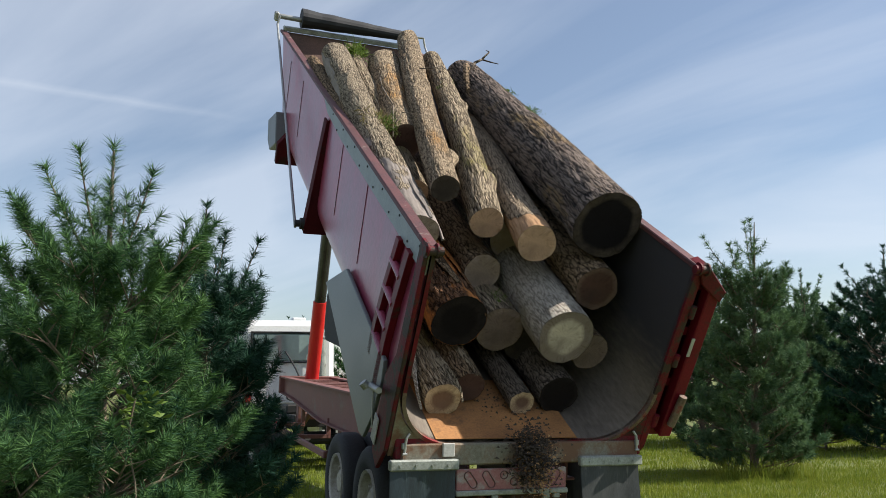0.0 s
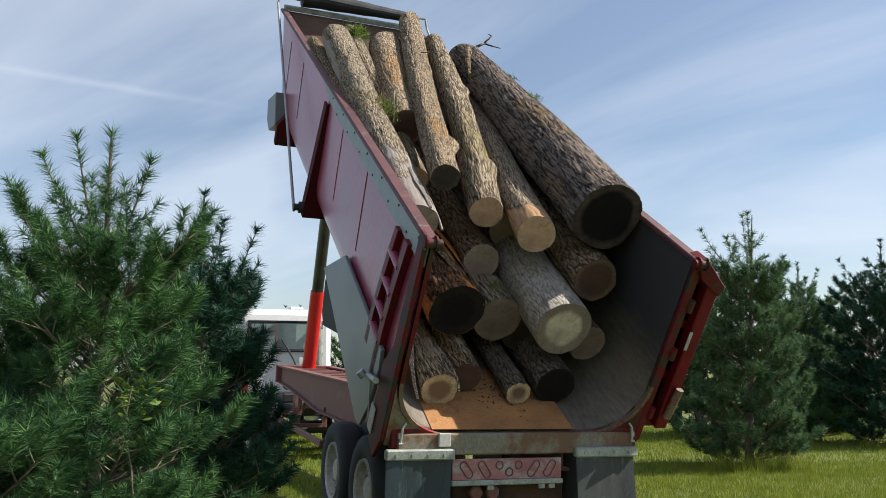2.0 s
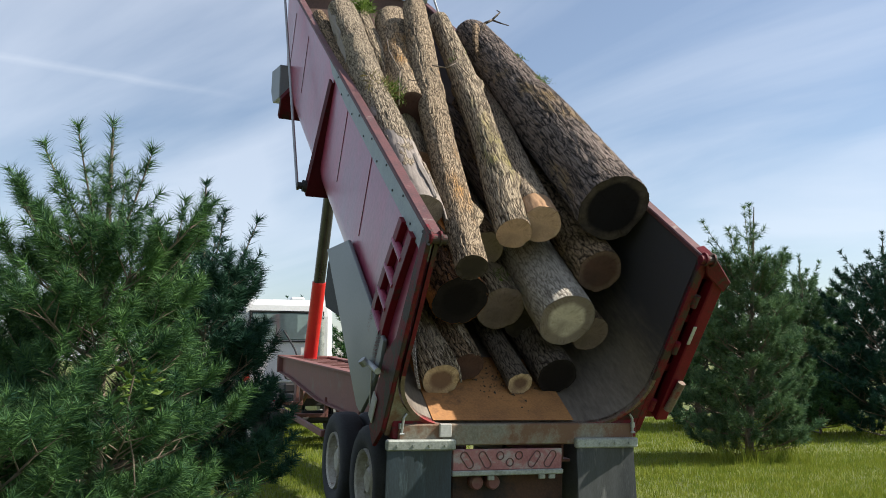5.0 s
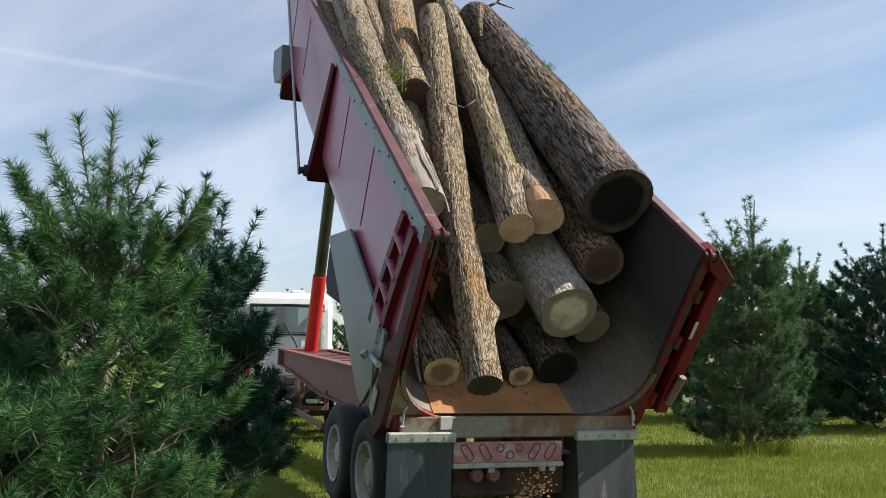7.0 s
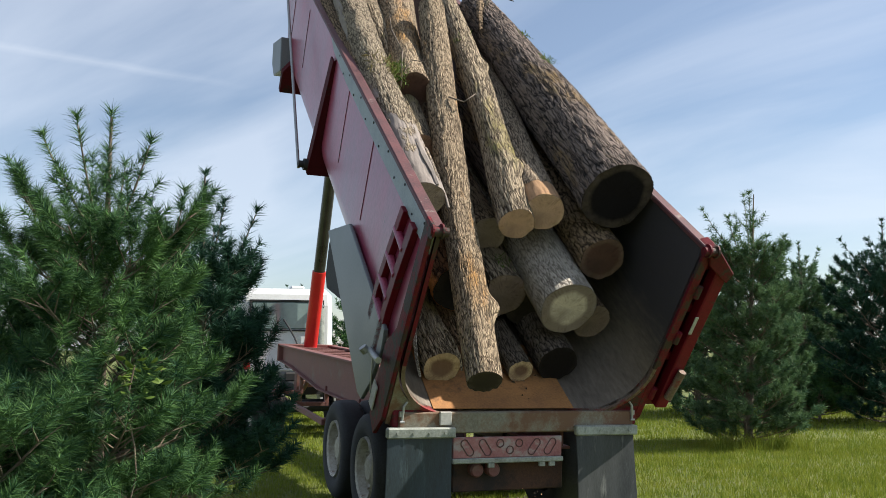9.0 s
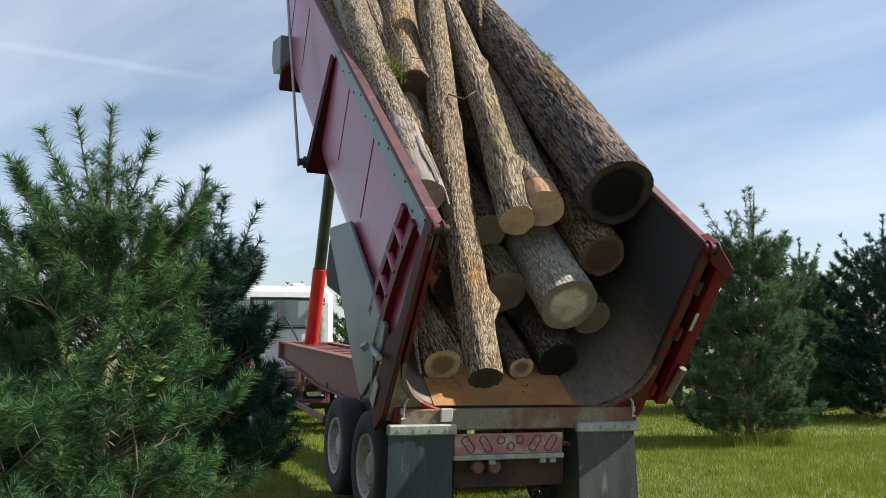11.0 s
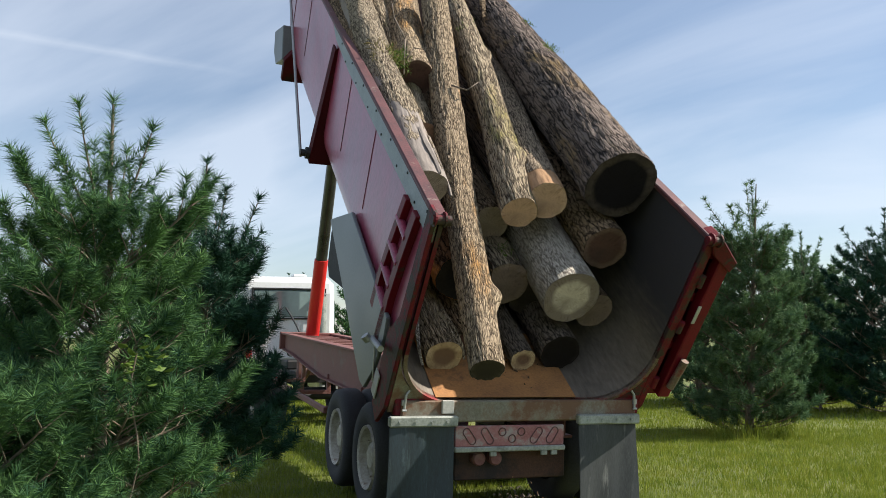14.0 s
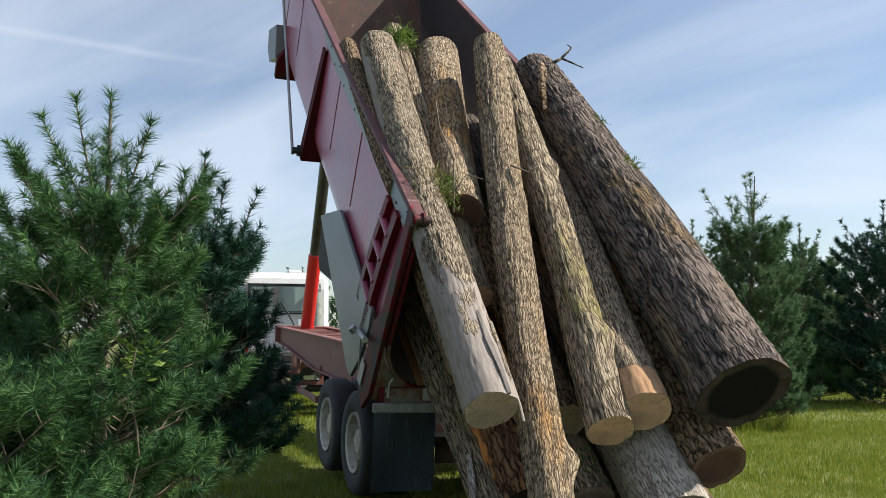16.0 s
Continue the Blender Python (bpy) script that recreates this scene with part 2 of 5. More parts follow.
def cut_wood(name, heart, sap, dark, sap_at=0.19):
    """A sawn end: rings about the heart, paler or darker sapwood from sap_at outwards, radial checks and dirt."""
    m = bpy.data.materials.new(name)
    m.use_nodes = True
    nt = m.node_tree
    b = nt.nodes["Principled BSDF"]
    b.inputs["Roughness"].default_value = 0.9
    b.inputs["Specular IOR Level"].default_value = 0.1
    tc = nt.nodes.new("ShaderNodeTexCoord")
    mp = nt.nodes.new("ShaderNodeMapping")
    mp.inputs["Scale"].default_value = (1, 0, 1)
    nt.links.new(tc.outputs["Object"], mp.inputs[0])
    ln = nt.nodes.new("ShaderNodeVectorMath")
    ln.operation = "LENGTH"
    nt.links.new(mp.outputs[0], ln.inputs[0])
    wob = node(nt, "ShaderNodeTexNoise", Scale=6.0, Detail=5.0)
    nt.links.new(mp.outputs[0], wob.inputs["Vector"])
    rad = nt.nodes.new("ShaderNodeMath")
    rad.operation = "MULTIPLY_ADD"
    rad.inputs[1].default_value = 0.09
    nt.links.new(wob.outputs["Fac"], rad.inputs[0])
    nt.links.new(ln.outputs["Value"], rad.inputs[2])
    sc = nt.nodes.new("ShaderNodeMath")
    sc.operation = "MULTIPLY"
    sc.inputs[1].default_value = 2.6
    nt.links.new(rad.outputs[0], sc.inputs[0])
    base = ramp(nt, sc.outputs[0], [(0.15, heart), (2.6 * (sap_at + 0.04) - 0.06, heart), (2.6 * (sap_at + 0.04) + 0.05, sap)])
    wv = nt.nodes.new("ShaderNodeMath")
    wv.operation = "SINE"
    rs = nt.nodes.new("ShaderNodeMath")
    rs.operation = "MULTIPLY"
    rs.inputs[1].default_value = 420
    nt.links.new(rad.outputs[0], rs.inputs[0])
    nt.links.new(rs.outputs[0], wv.inputs[0])
    rings = ramp(nt, wv.outputs[0], [(0.0, (0.78, 0.78, 0.78)), (1.0, (1, 1, 1))])
    mul = nt.nodes.new("ShaderNodeMixRGB")
    mul.blend_type = "MULTIPLY"
    mul.inputs[0].default_value = 1
    nt.links.new(base, mul.inputs[1])
    nt.links.new(rings, mul.inputs[2])
    dirt = node(nt, "ShaderNodeTexNoise", Scale=3.5, Detail=8.0, Roughness=0.7)
    nt.links.new(tc.outputs["Object"], dirt.inputs["Vector"])
    k = ramp(nt, dirt.outputs["Fac"], [(0.42, (0, 0, 0)), (0.70, (0.85, 0.85, 0.85))])
    # drying checks that run out from the heart
    sp = nt.nodes.new("ShaderNodeSeparateXYZ")
    nt.links.new(tc.outputs["Object"], sp.inputs[0])
    an = nt.nodes.new("ShaderNodeMath")
    an.operation = "ARCTAN2"
    nt.links.new(sp.outputs["Z"], an.inputs[0])
    nt.links.new(sp.outputs["X"], an.inputs[1])
    cb = nt.nodes.new("ShaderNodeCombineXYZ")
    nt.links.new(an.outputs[0], cb.inputs[0])
    nt.links.new(rad.outputs[0], cb.inputs[1])
    ck = node(nt, "ShaderNodeTexNoise", Scale=7.0, Detail=2.0)
    nt.links.new(cb.outputs[0], ck.inputs["Vector"])
    crack = ramp(nt, ck.outputs["Fac"], [(0.475, (1, 1, 1)), (0.495, (0.35, 0.3, 0.26)), (0.505, (0.35, 0.3, 0.26)), (0.525, (1, 1, 1))])
    mul2 = nt.nodes.new("ShaderNodeMixRGB")
    mul2.blend_type = "MULTIPLY"
    mul2.inputs[0].default_value = 0.6
    nt.links.new(mul.outputs[0], mul2.inputs[1])
    nt.links.new(crack, mul2.inputs[2])
    mix = nt.nodes.new("ShaderNodeMixRGB")
    mix.inputs[2].default_value = (*dark, 1)
    nt.links.new(k, mix.inputs[0])
    nt.links.new(mul2.outputs[0], mix.inputs[1])
    nt.links.new(mix.outputs[0], b.inputs["Base Color"])
    bp = nt.nodes.new("ShaderNodeBump")
    bp.inputs["Strength"].default_value, bp.inputs["Distance"].default_value = 0.4, 0.01
    nt.links.new(dirt.outputs["Fac"], bp.inputs["Height"])
    nt.links.new(bp.outputs[0], b.inputs["Normal"])
    return m


def leaf(name, light, dark, rough=0.55, trans=0.25):
    """Needles and blades, each island with a tint of its own."""
    m = bpy.data.materials.new(name)
    m.use_nodes = True
    nt = m.node_tree
    b = nt.nodes["Principled BSDF"]
    g = nt.nodes.new("ShaderNodeNewGeometry")
    tc = nt.nodes.new("ShaderNodeTexCoord")
    n1 = node(nt, "ShaderNodeTexNoise", Scale=2.6, Detail=4.0)
    nt.links.new(tc.outputs["Object"], n1.inputs["Vector"])
    ad = nt.nodes.new("ShaderNodeMath")
    ad.operation = "MULTIPLY_ADD"
    ad.inputs[1].default_value = 0.35
    nt.links.new(g.outputs["Random Per Island"], ad.inputs[0])
    hf = nt.nodes.new("ShaderNodeMath")
    hf.operation = "MULTIPLY"
    hf.inputs[1].default_value = 0.6
    nt.links.new(n1.outputs["Fac"], hf.inputs[0])
    nt.links.new(hf.outputs[0], ad.inputs[2])
    col = ramp(nt, ad.outputs[0], [(0.25, dark), (0.75, light)])
    nt.links.new(col, b.inputs["Base Color"])
    b.inputs["Roughness"].default_value = rough
    b.inputs["Specular IOR Level"].default_value = 0.15
    tr = nt.nodes.new("ShaderNodeBsdfTranslucent")
    nt.links.new(col, tr.inputs["Color"])
    mx = nt.nodes.new("ShaderNodeMixShader")
    mx.inputs[0].default_value = trans
    nt.links.new(b.outputs[0], mx.inputs[1])
    nt.links.new(tr.outputs[0], mx.inputs[2])
    nt.links.new(mx.outputs[0], nt.nodes["Material Output"].inputs[0])
    return m


RED = surface("faded_red_paint", (0.38, 0.070, 0.130), (0.17, 0.012, 0.042), 1.1, 0.36, 0, 0.08, 22, stretch=(1, 1.6, 0.5), spec=0.55, coat=0.25, stain=(0.075, 0.022, 0.025), stain_at=(0.645, 0.665), stain_scale=7.0)
RED_WORN = surface("worn_red_paint", (0.16, 0.009, 0.018), (0.06, 0.006, 0.010), 2.5, 0.6, 0, 0.3, 40, spec=0.25, stain=(0.045, 0.032, 0.026), stain_at=(0.49, 0.55), stain_scale=4.0)
RED_DULL = surface("dusty_red_frame_paint", (0.20, 0.085, 0.075), (0.12, 0.04, 0.035), 3, 0.65, 0, 0.2, 40, stain=(0.16, 0.12, 0.10), stain_scale=2.0)
RED_NEW = surface("bright_red_paint", (0.62, 0.02, 0.02), (0.5, 0.016, 0.016), 2, 0.35, 0, 0.03, 30)
GREY_RAIL = surface("grey_weathered_aluminium", (0.34, 0.37, 0.38), (0.22, 0.25, 0.26), 5, 0.55, 0.3, 0.25, 60, stain=(0.06, 0.06, 0.06), stain_at=(0.66, 0.69), stain_scale=7)
GREY_PANEL = surface("grey_sheet_metal", (0.17, 0.19, 0.20), (0.125, 0.14, 0.15), 1.5, 0.45, 0.2, 0.05, 40, stain=(0.12, 0.12, 0.12), stain_at=(0.66, 0.8))
BUMPER = surface("rusty_pale_bumper_paint", (0.29, 0.28, 0.22), (0.13, 0.115, 0.085), 3, 0.7, 0.0, 0.3, 50, stain=(0.15, 0.08, 0.045), stain_at=(0.44, 0.58), stain_scale=3)
BUMPER_LIGHT = surface("pale_galvanised_steel", (0.37, 0.40, 0.37), (0.15, 0.16, 0.14), 7, 0.55, 0.2, 0.2, 50, stain=(0.2, 0.12, 0.07), stain_at=(0.62, 0.70), stain_scale=5)
PINK = surface("faded_pink_paint", (0.36, 0.17, 0.165), (0.24, 0.085, 0.085), 5, 0.7, 0, 0.2, 50, stain=(0.32, 0.28, 0.26), stain_at=(0.5, 0.6), stain_scale=6)
LINER = surface("scoured_bed_steel", (0.235, 0.20, 0.165), (0.085, 0.072, 0.062), 1.4, 0.55, 0.35, 0.15, 30, stretch=(1, 0.25, 1), stain=(0.20, 0.10, 0.045), stain_at=(0.62, 0.76), stain_scale=0.9)


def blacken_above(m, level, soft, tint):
    """Mixes a dark tint into a surface's colour above a given height, with a streaky edge."""
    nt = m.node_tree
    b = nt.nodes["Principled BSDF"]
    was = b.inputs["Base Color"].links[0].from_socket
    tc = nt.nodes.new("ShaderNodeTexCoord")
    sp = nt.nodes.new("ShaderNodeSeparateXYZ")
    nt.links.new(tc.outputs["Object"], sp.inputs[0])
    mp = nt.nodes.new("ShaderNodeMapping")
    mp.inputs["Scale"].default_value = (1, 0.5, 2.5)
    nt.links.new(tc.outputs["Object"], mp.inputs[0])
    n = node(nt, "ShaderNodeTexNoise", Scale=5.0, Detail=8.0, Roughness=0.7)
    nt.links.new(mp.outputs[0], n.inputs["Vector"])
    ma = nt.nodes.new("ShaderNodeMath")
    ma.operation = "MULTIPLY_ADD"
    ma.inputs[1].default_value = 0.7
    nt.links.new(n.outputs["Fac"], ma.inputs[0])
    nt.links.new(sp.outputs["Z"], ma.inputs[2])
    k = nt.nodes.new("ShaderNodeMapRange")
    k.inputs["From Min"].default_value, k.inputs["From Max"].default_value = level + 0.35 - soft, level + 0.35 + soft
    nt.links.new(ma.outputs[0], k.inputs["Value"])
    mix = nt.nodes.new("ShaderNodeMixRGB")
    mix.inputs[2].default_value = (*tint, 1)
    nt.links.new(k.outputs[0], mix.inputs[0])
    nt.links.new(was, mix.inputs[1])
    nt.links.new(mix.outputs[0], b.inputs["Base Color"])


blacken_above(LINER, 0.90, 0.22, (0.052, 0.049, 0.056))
HEAD = surface("rusted_head_wall_steel", (0.15, 0.085, 0.065), (0.05, 0.032, 0.028), 2.0, 0.8, 0.1, 0.3, 40, stain=(0.24, 0.19, 0.16), stain_at=(0.62, 0.68), stain_scale=4.0)
RUST = surface("rusty_floor_steel", (0.42, 0.20, 0.07), (0.20, 0.095, 0.04), 3, 0.8, 0.1, 0.35, 45, stain=(0.08, 0.05, 0.035), stain_at=(0.54, 0.64))
RUBBER = surface("dusty_tyre_rubber", (0.04, 0.042, 0.046), (0.018, 0.018, 0.02), 5, 0.8, 0, 0.3, 60)
FLAP = surface("worn_mud_flap_rubber", (0.022, 0.040, 0.052), (0.007, 0.012, 0.016), 2.0, 0.5, 0, 0.15, 40, stretch=(3.5, 3.5, 0.5), stain=(0.10, 0.145, 0.155), stain_at=(0.57, 0.74), stain_scale=2.8)
FLAP_GREY = surface("faded_grey_mud_flap", (0.050, 0.056, 0.058), (0.014, 0.017, 0.019), 2.0, 0.6, 0, 0.15, 40, stretch=(3.5, 3.5, 0.5), stain=(0.20, 0.205, 0.195), stain_at=(0.56, 0.74), stain_scale=2.8)
RIM = surface("dirty_white_rim", (0.52, 0.50, 0.44), (0.28, 0.25, 0.20), 8, 0.55, 0.1, 0.2, 40, stain=(0.2, 0.12, 0.07), stain_at=(0.6, 0.7), stain_scale=6)
CHROME = surface("dark_cylinder_steel", (0.10, 0.10, 0.095), (0.05, 0.05, 0.048), 3, 0.3, 0.7, 0.05, 60)
STEEL = surface("galvanised_steel", (0.42, 0.43, 0.43), (0.28, 0.29, 0.29), 9, 0.45, 0.6, 0.1, 60)
TARP = surface("black_vinyl_tarp", (0.018, 0.020, 0.026), (0.010, 0.011, 0.014), 2, 0.7, 0, 0.12, 18, stretch=(0.4, 2, 2))
BLACK = surface("black_paint", (0.025, 0.026, 0.028), (0.012, 0.012, 0.013), 4, 0.6, 0, 0.1, 40)
WHITE = surface("white_cab_paint", (0.66, 0.68, 0.68), (0.54, 0.56, 0.56), 1.5, 0.3, 0, 0.02, 30, coat=0.4)
GLASS_DARK = surface("dark_window_glass", (0.20, 0.28, 0.27), (0.15, 0.21, 0.205), 1, 0.06, 0, 0.0, 10, spec=0.8, rough_var=0.02)
LAMP_RED = surface("red_lamp_lens", (0.45, 0.01, 0.015), (0.3, 0.01, 0.012), 10, 0.2, 0, 0.05, 60)
REFLECT = surface("white_reflector_tape", (0.50, 0.50, 0.48), (0.32, 0.31, 0.29), 8, 0.5, 0, 0.05, 60)
INK = surface("dark_outline_paint", (0.13, 0.06, 0.06), (0.09, 0.04, 0.04), 8, 0.7, 0, 0.0, 60)
DIRT = surface("crumbled_bark_dirt", (0.075, 0.055, 0.04), (0.022, 0.017, 0.013), 12, 0.95, 0, 0.6, 60)
CHIP = surface("pale_wood_chip", (0.55, 0.33, 0.15), (0.32, 0.17, 0.07), 12, 0.9, 0, 0.4, 60)

BARK_GREY = bark("grey_furrowed_bark", (0.43, 0.35, 0.25), (0.05, 0.036, 0.026), bare=(0.40, 0.30, 0.20), bare_at=(0.62, 0.65), moss=(0.30, 0.26, 0.11), across=0.024, along=0.20, deep=0.035)
BARK_BARE = bark("grey_bark_with_bare_wood", (0.46, 0.38, 0.28), (0.06, 0.044, 0.032), bare=(0.31, 0.27, 0.245), bare_at=(0.60, 0.615), across=0.017, along=0.11, deep=0.035, near=(1.0, 0.25), left=0.15)
BARK_TAN = bark("tan_furrowed_bark", (0.50, 0.39, 0.27), (0.06, 0.043, 0.03), None, moss=(0.52, 0.29, 0.11), across=0.016, along=0.10, deep=0.035, girth=0.15)
BARK_STRIPE = bark("tan_bark_with_bare_butt", (0.47, 0.37, 0.27), (0.035, 0.025, 0.018), bare=(0.46, 0.28, 0.16), bare_at=(0.60, 0.615), across=0.017, along=0.11, deep=0.03, near=(0.34, 0.30), left=0.14)
BARK_DARK = bark("dark_deeply_furrowed_bark", (0.215, 0.172, 0.150), (0.012, 0.011, 0.012), None, moss=(0.24, 0.165, 0.08), across=0.034, along=0.26, deep=0.035, girth=0.33)
BARK_BROWN = bark("brown_scaly_bark", (0.33, 0.235, 0.15), (0.03, 0.021, 0.015), bare=(0.34, 0.19, 0.10), bare_at=(0.62, 0.66), across=0.032, along=0.12, deep=0.03)
BARK_PALE = bark("pale_ash_bark", (0.60, 0.55, 0.48), (0.17, 0.145, 0.12), None, moss=(0.32, 0.28, 0.21), across=0.018, along=0.10, deep=0.02, girth=0.27)
BARK_SPLIT = bark("torn_orange_bark", (0.26, 0.14, 0.08), (0.03, 0.017, 0.012), bare=(0.68, 0.27, 0.085), bare_at=(0.46, 0.50), across=0.035, along=0.22, deep=0.035)
BARK_THIN = bark("dark_thin_bark", (0.20, 0.165, 0.135), (0.02, 0.017, 0.015), None, across=0.02, along=0.11, girth=0.15)
CUT_TAN = cut_wood("weathered_tan_cut_wood", (0.62, 0.40, 0.30), (0.66, 0.46, 0.36), (0.25, 0.165, 0.135))
CUT_GREY = cut_wood("weathered_grey_cut_wood", (0.41, 0.32, 0.29), (0.47, 0.37, 0.335), (0.21, 0.165, 0.15))
CUT_DARK = cut_wood("black_hearted_cut_wood", (0.012, 0.010, 0.013), (0.085, 0.066, 0.060), (0.010, 0.009, 0.012), 0.27)
CUT_BLACK = cut_wood("black_cut_wood", (0.016, 0.013, 0.014), (0.03, 0.024, 0.024), (0.012, 0.010, 0.011))
# grey-brown ends darkened in colour to carry the shade they sit in
CUT_SHADE = cut_wood("shaded_grey_brown_cut_wood", (0.055, 0.045, 0.042), (0.085, 0.068, 0.062), (0.03, 0.025, 0.025), 0.11)
CUT_RED = cut_wood("rotten_red_brown_cut_wood", (0.12, 0.065, 0.055), (0.20, 0.13, 0.105), (0.06, 0.04, 0.036))
CUT_DULL = cut_wood("dull_brown_cut_wood", (0.23, 0.17, 0.155), (0.28, 0.21, 0.185), (0.11, 0.085, 0.076))
CUT_PALE = cut_wood("pale_heart_cut_wood", (0.68, 0.59, 0.53), (0.25, 0.20, 0.185), (0.22, 0.18, 0.16))
CUT_RING = cut_wood("cut_wood_with_pale_sapwood", (0.24, 0.15, 0.11), (0.64, 0.48, 0.33), (0.18, 0.12, 0.09), 0.115)
CUT_RING_SMALL = cut_wood("small_cut_end_with_pale_sapwood", (0.21, 0.13, 0.10), (0.64, 0.48, 0.33), (0.16, 0.10, 0.08), 0.078)
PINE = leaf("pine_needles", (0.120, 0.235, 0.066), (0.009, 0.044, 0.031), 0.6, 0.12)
# darker needle copy: shade on two of the pines put into their colour
PINE_SHADED = leaf("shaded_pine_needles", (0.048, 0.118, 0.066), (0.010, 0.040, 0.033), 0.6, 0.10)
PINE_BLUE = leaf("blue_green_pine_needles", (0.085, 0.165, 0.085), (0.015, 0.05, 0.036), 0.6, 0.12)
# lighter needle copy: sunlight on the right-hand pines put into the colour
PINE_SUNLIT = leaf("sunlit_blue_green_needles", (0.17, 0.27, 0.11), (0.035, 0.09, 0.055), 0.6, 0.18)
PINE_BARK = surface("pine_bark", (0.20, 0.16, 0.12), (0.09, 0.07, 0.055), 8, 0.9, 0, 0.5, 40)
GRASS = leaf("grass_blades", (0.285, 0.31, 0.045), (0.12, 0.185, 0.022), 0.5, 0.30)
STRAW = leaf("dry_straw", (0.34, 0.29, 0.13), (0.16, 0.13, 0.06))
WEED = leaf("fresh_green_leaves", (0.17, 0.25, 0.045), (0.06, 0.11, 0.025))
GROUND = surface("mown_lawn_soil", (0.13, 0.155, 0.028), (0.048, 0.070, 0.013), 3.0, 0.95, 0, 0.8, 30, stain=(0.20, 0.19, 0.05), stain_at=(0.5, 0.75), stain_scale=0.4)
RUST_DARK = surface("dark_rusty_steel_edge", (0.24, 0.19, 0.14), (0.09, 0.05, 0.035), 6, 0.65, 0.3, 0.3, 50, stain=(0.20, 0.018, 0.02), stain_at=(0.52, 0.60), stain_scale=3)
RAIL = surface("worn_brown_red_rail_paint", (0.135, 0.045, 0.048), (0.05, 0.022, 0.024), 4.0, 0.6, 0.1, 0.25, 45, stain=(0.20, 0.16, 0.14), stain_at=(0.60, 0.66), stain_scale=6.0)
RED_GATE = surface("crimson_gate_paint", (0.17, 0.006, 0.018), (0.085, 0.005, 0.011), 2.0, 0.5, 0, 0.1, 40, spec=0.25, stain=(0.05, 0.03, 0.025), stain_at=(0.60, 0.66), stain_scale=3.5)
RUST_UNDER = surface("dirty_rusted_underside", (0.11, 0.05, 0.03), (0.04, 0.022, 0.016), 3, 0.85, 0.1, 0.35, 45, stain=(0.025, 0.02, 0.018), stain_at=(0.5, 0.62))
# bolster plates: grime, plus their shade painted in as a darker red
RED_GRIMY_SHADE = surface("grimy_shaded_red_paint", (0.085, 0.008, 0.014), (0.04, 0.005, 0.008), 2.0, 0.75, 0, 0.15, 40, spec=0.15, stain=(0.03, 0.018, 0.016), stain_at=(0.56, 0.64), stain_scale=3.0)


# ---- building helpers ----
def part(name, bm, material, parent=None, label="", smooth=False):
    """Links a bmesh as one mesh object under a thing or a part."""
    me = bpy.data.meshes.new(name)
    bm.normal_update()
    bm.to_mesh(me)
    bm.free()
    me.materials.append(material)
    if smooth:
        me.shade_smooth()
    ob = new(name, me)
    ob.parent = parent
    if label:
        ob["label"] = label
    return ob


def raw(name, verts, faces, material, parent=None, smooth=False):
    me = bpy.data.meshes.new(name)
    if isinstance(verts, np.ndarray):
        n, f = len(verts), np.asarray(faces)
        me.vertices.add(n)
        me.vertices.foreach_set("co", verts.astype(np.float32).ravel())
        me.loops.add(f.size)
        me.loops.foreach_set("vertex_index", f.astype(np.int32).ravel())
        me.polygons.add(len(f))
        me.polygons.foreach_set("loop_start", np.arange(0, f.size, f.shape[1], dtype=np.int32))
        me.polygons.foreach_set("loop_total", np.full(len(f), f.shape[1], dtype=np.int32))
        me.update(calc_edges=True)
    else:
        me.from_pydata(verts, [], faces)
    me.validate()
    me.materials.append(material)
    if smooth:
        me.shade_smooth()
    ob = new(name, me)
    ob.parent = parent
    return ob


def box(bm, x0, x1, y0, y1, z0, z1, bevel=0.008, m=None):
    r = bmesh.ops.create_cube(bm, size=1.0)
    vs = r["verts"]
    mt = Matrix.Translation(((x0 + x1) / 2, (y0 + y1) / 2, (z0 + z1) / 2)) @ Matrix.Diagonal((x1 - x0, y1 - y0, z1 - z0, 1))
    bmesh.ops.transform(bm, matrix=(m or Matrix()) @ mt, verts=vs)
    if bevel:
        es = list({e for v in vs for e in v.link_edges})
        bmesh.ops.bevel(bm, geom=es, offset=bevel, segments=1, affect="EDGES")
    return bm


def tube(bm, a, b, r0, r1=None, seg=14, caps=True):
    a, b = Vector(a), Vector(b)
    d = b - a
    r1 = r0 if r1 is None else r1
    q = d.to_track_quat("Z", "Y").to_matrix().to_4x4()
    bmesh.ops.create_cone(bm, cap_ends=caps, segments=seg, radius1=r0, radius2=r1, depth=d.length, matrix=Matrix.Translation((a + b) / 2) @ q)
    return bm


def slab(bm, outline, axis, lo, hi, bevel=0.006):
    """A flat plate: outline in the two other axes, from lo to hi along the axis (0, 1 or 2)."""
    def put(p, k):
        c = list(p)
        c.insert(axis, k)
        return bm.verts.new(c)
    a, b = [put(p, lo) for p in outline], [put(p, hi) for p in outline]
    n = len(outline)
    fs = [bm.faces.new(a), bm.faces.new(list(reversed(b)))]
    fs += [bm.faces.new((a[i], b[i], b[(i + 1) % n], a[(i + 1) % n])) for i in range(n)]
    bmesh.ops.recalc_face_normals(bm, faces=fs)
    if bevel:
        es = list({e for f in fs for e in f.edges})
        bmesh.ops.bevel(bm, geom=es, offset=bevel, segments=1, affect="EDGES")
    return bm


def B():
    return bmesh.new()


def empty(name):
    e = new(name)
    e.empty_display_size = 0.2
    return e


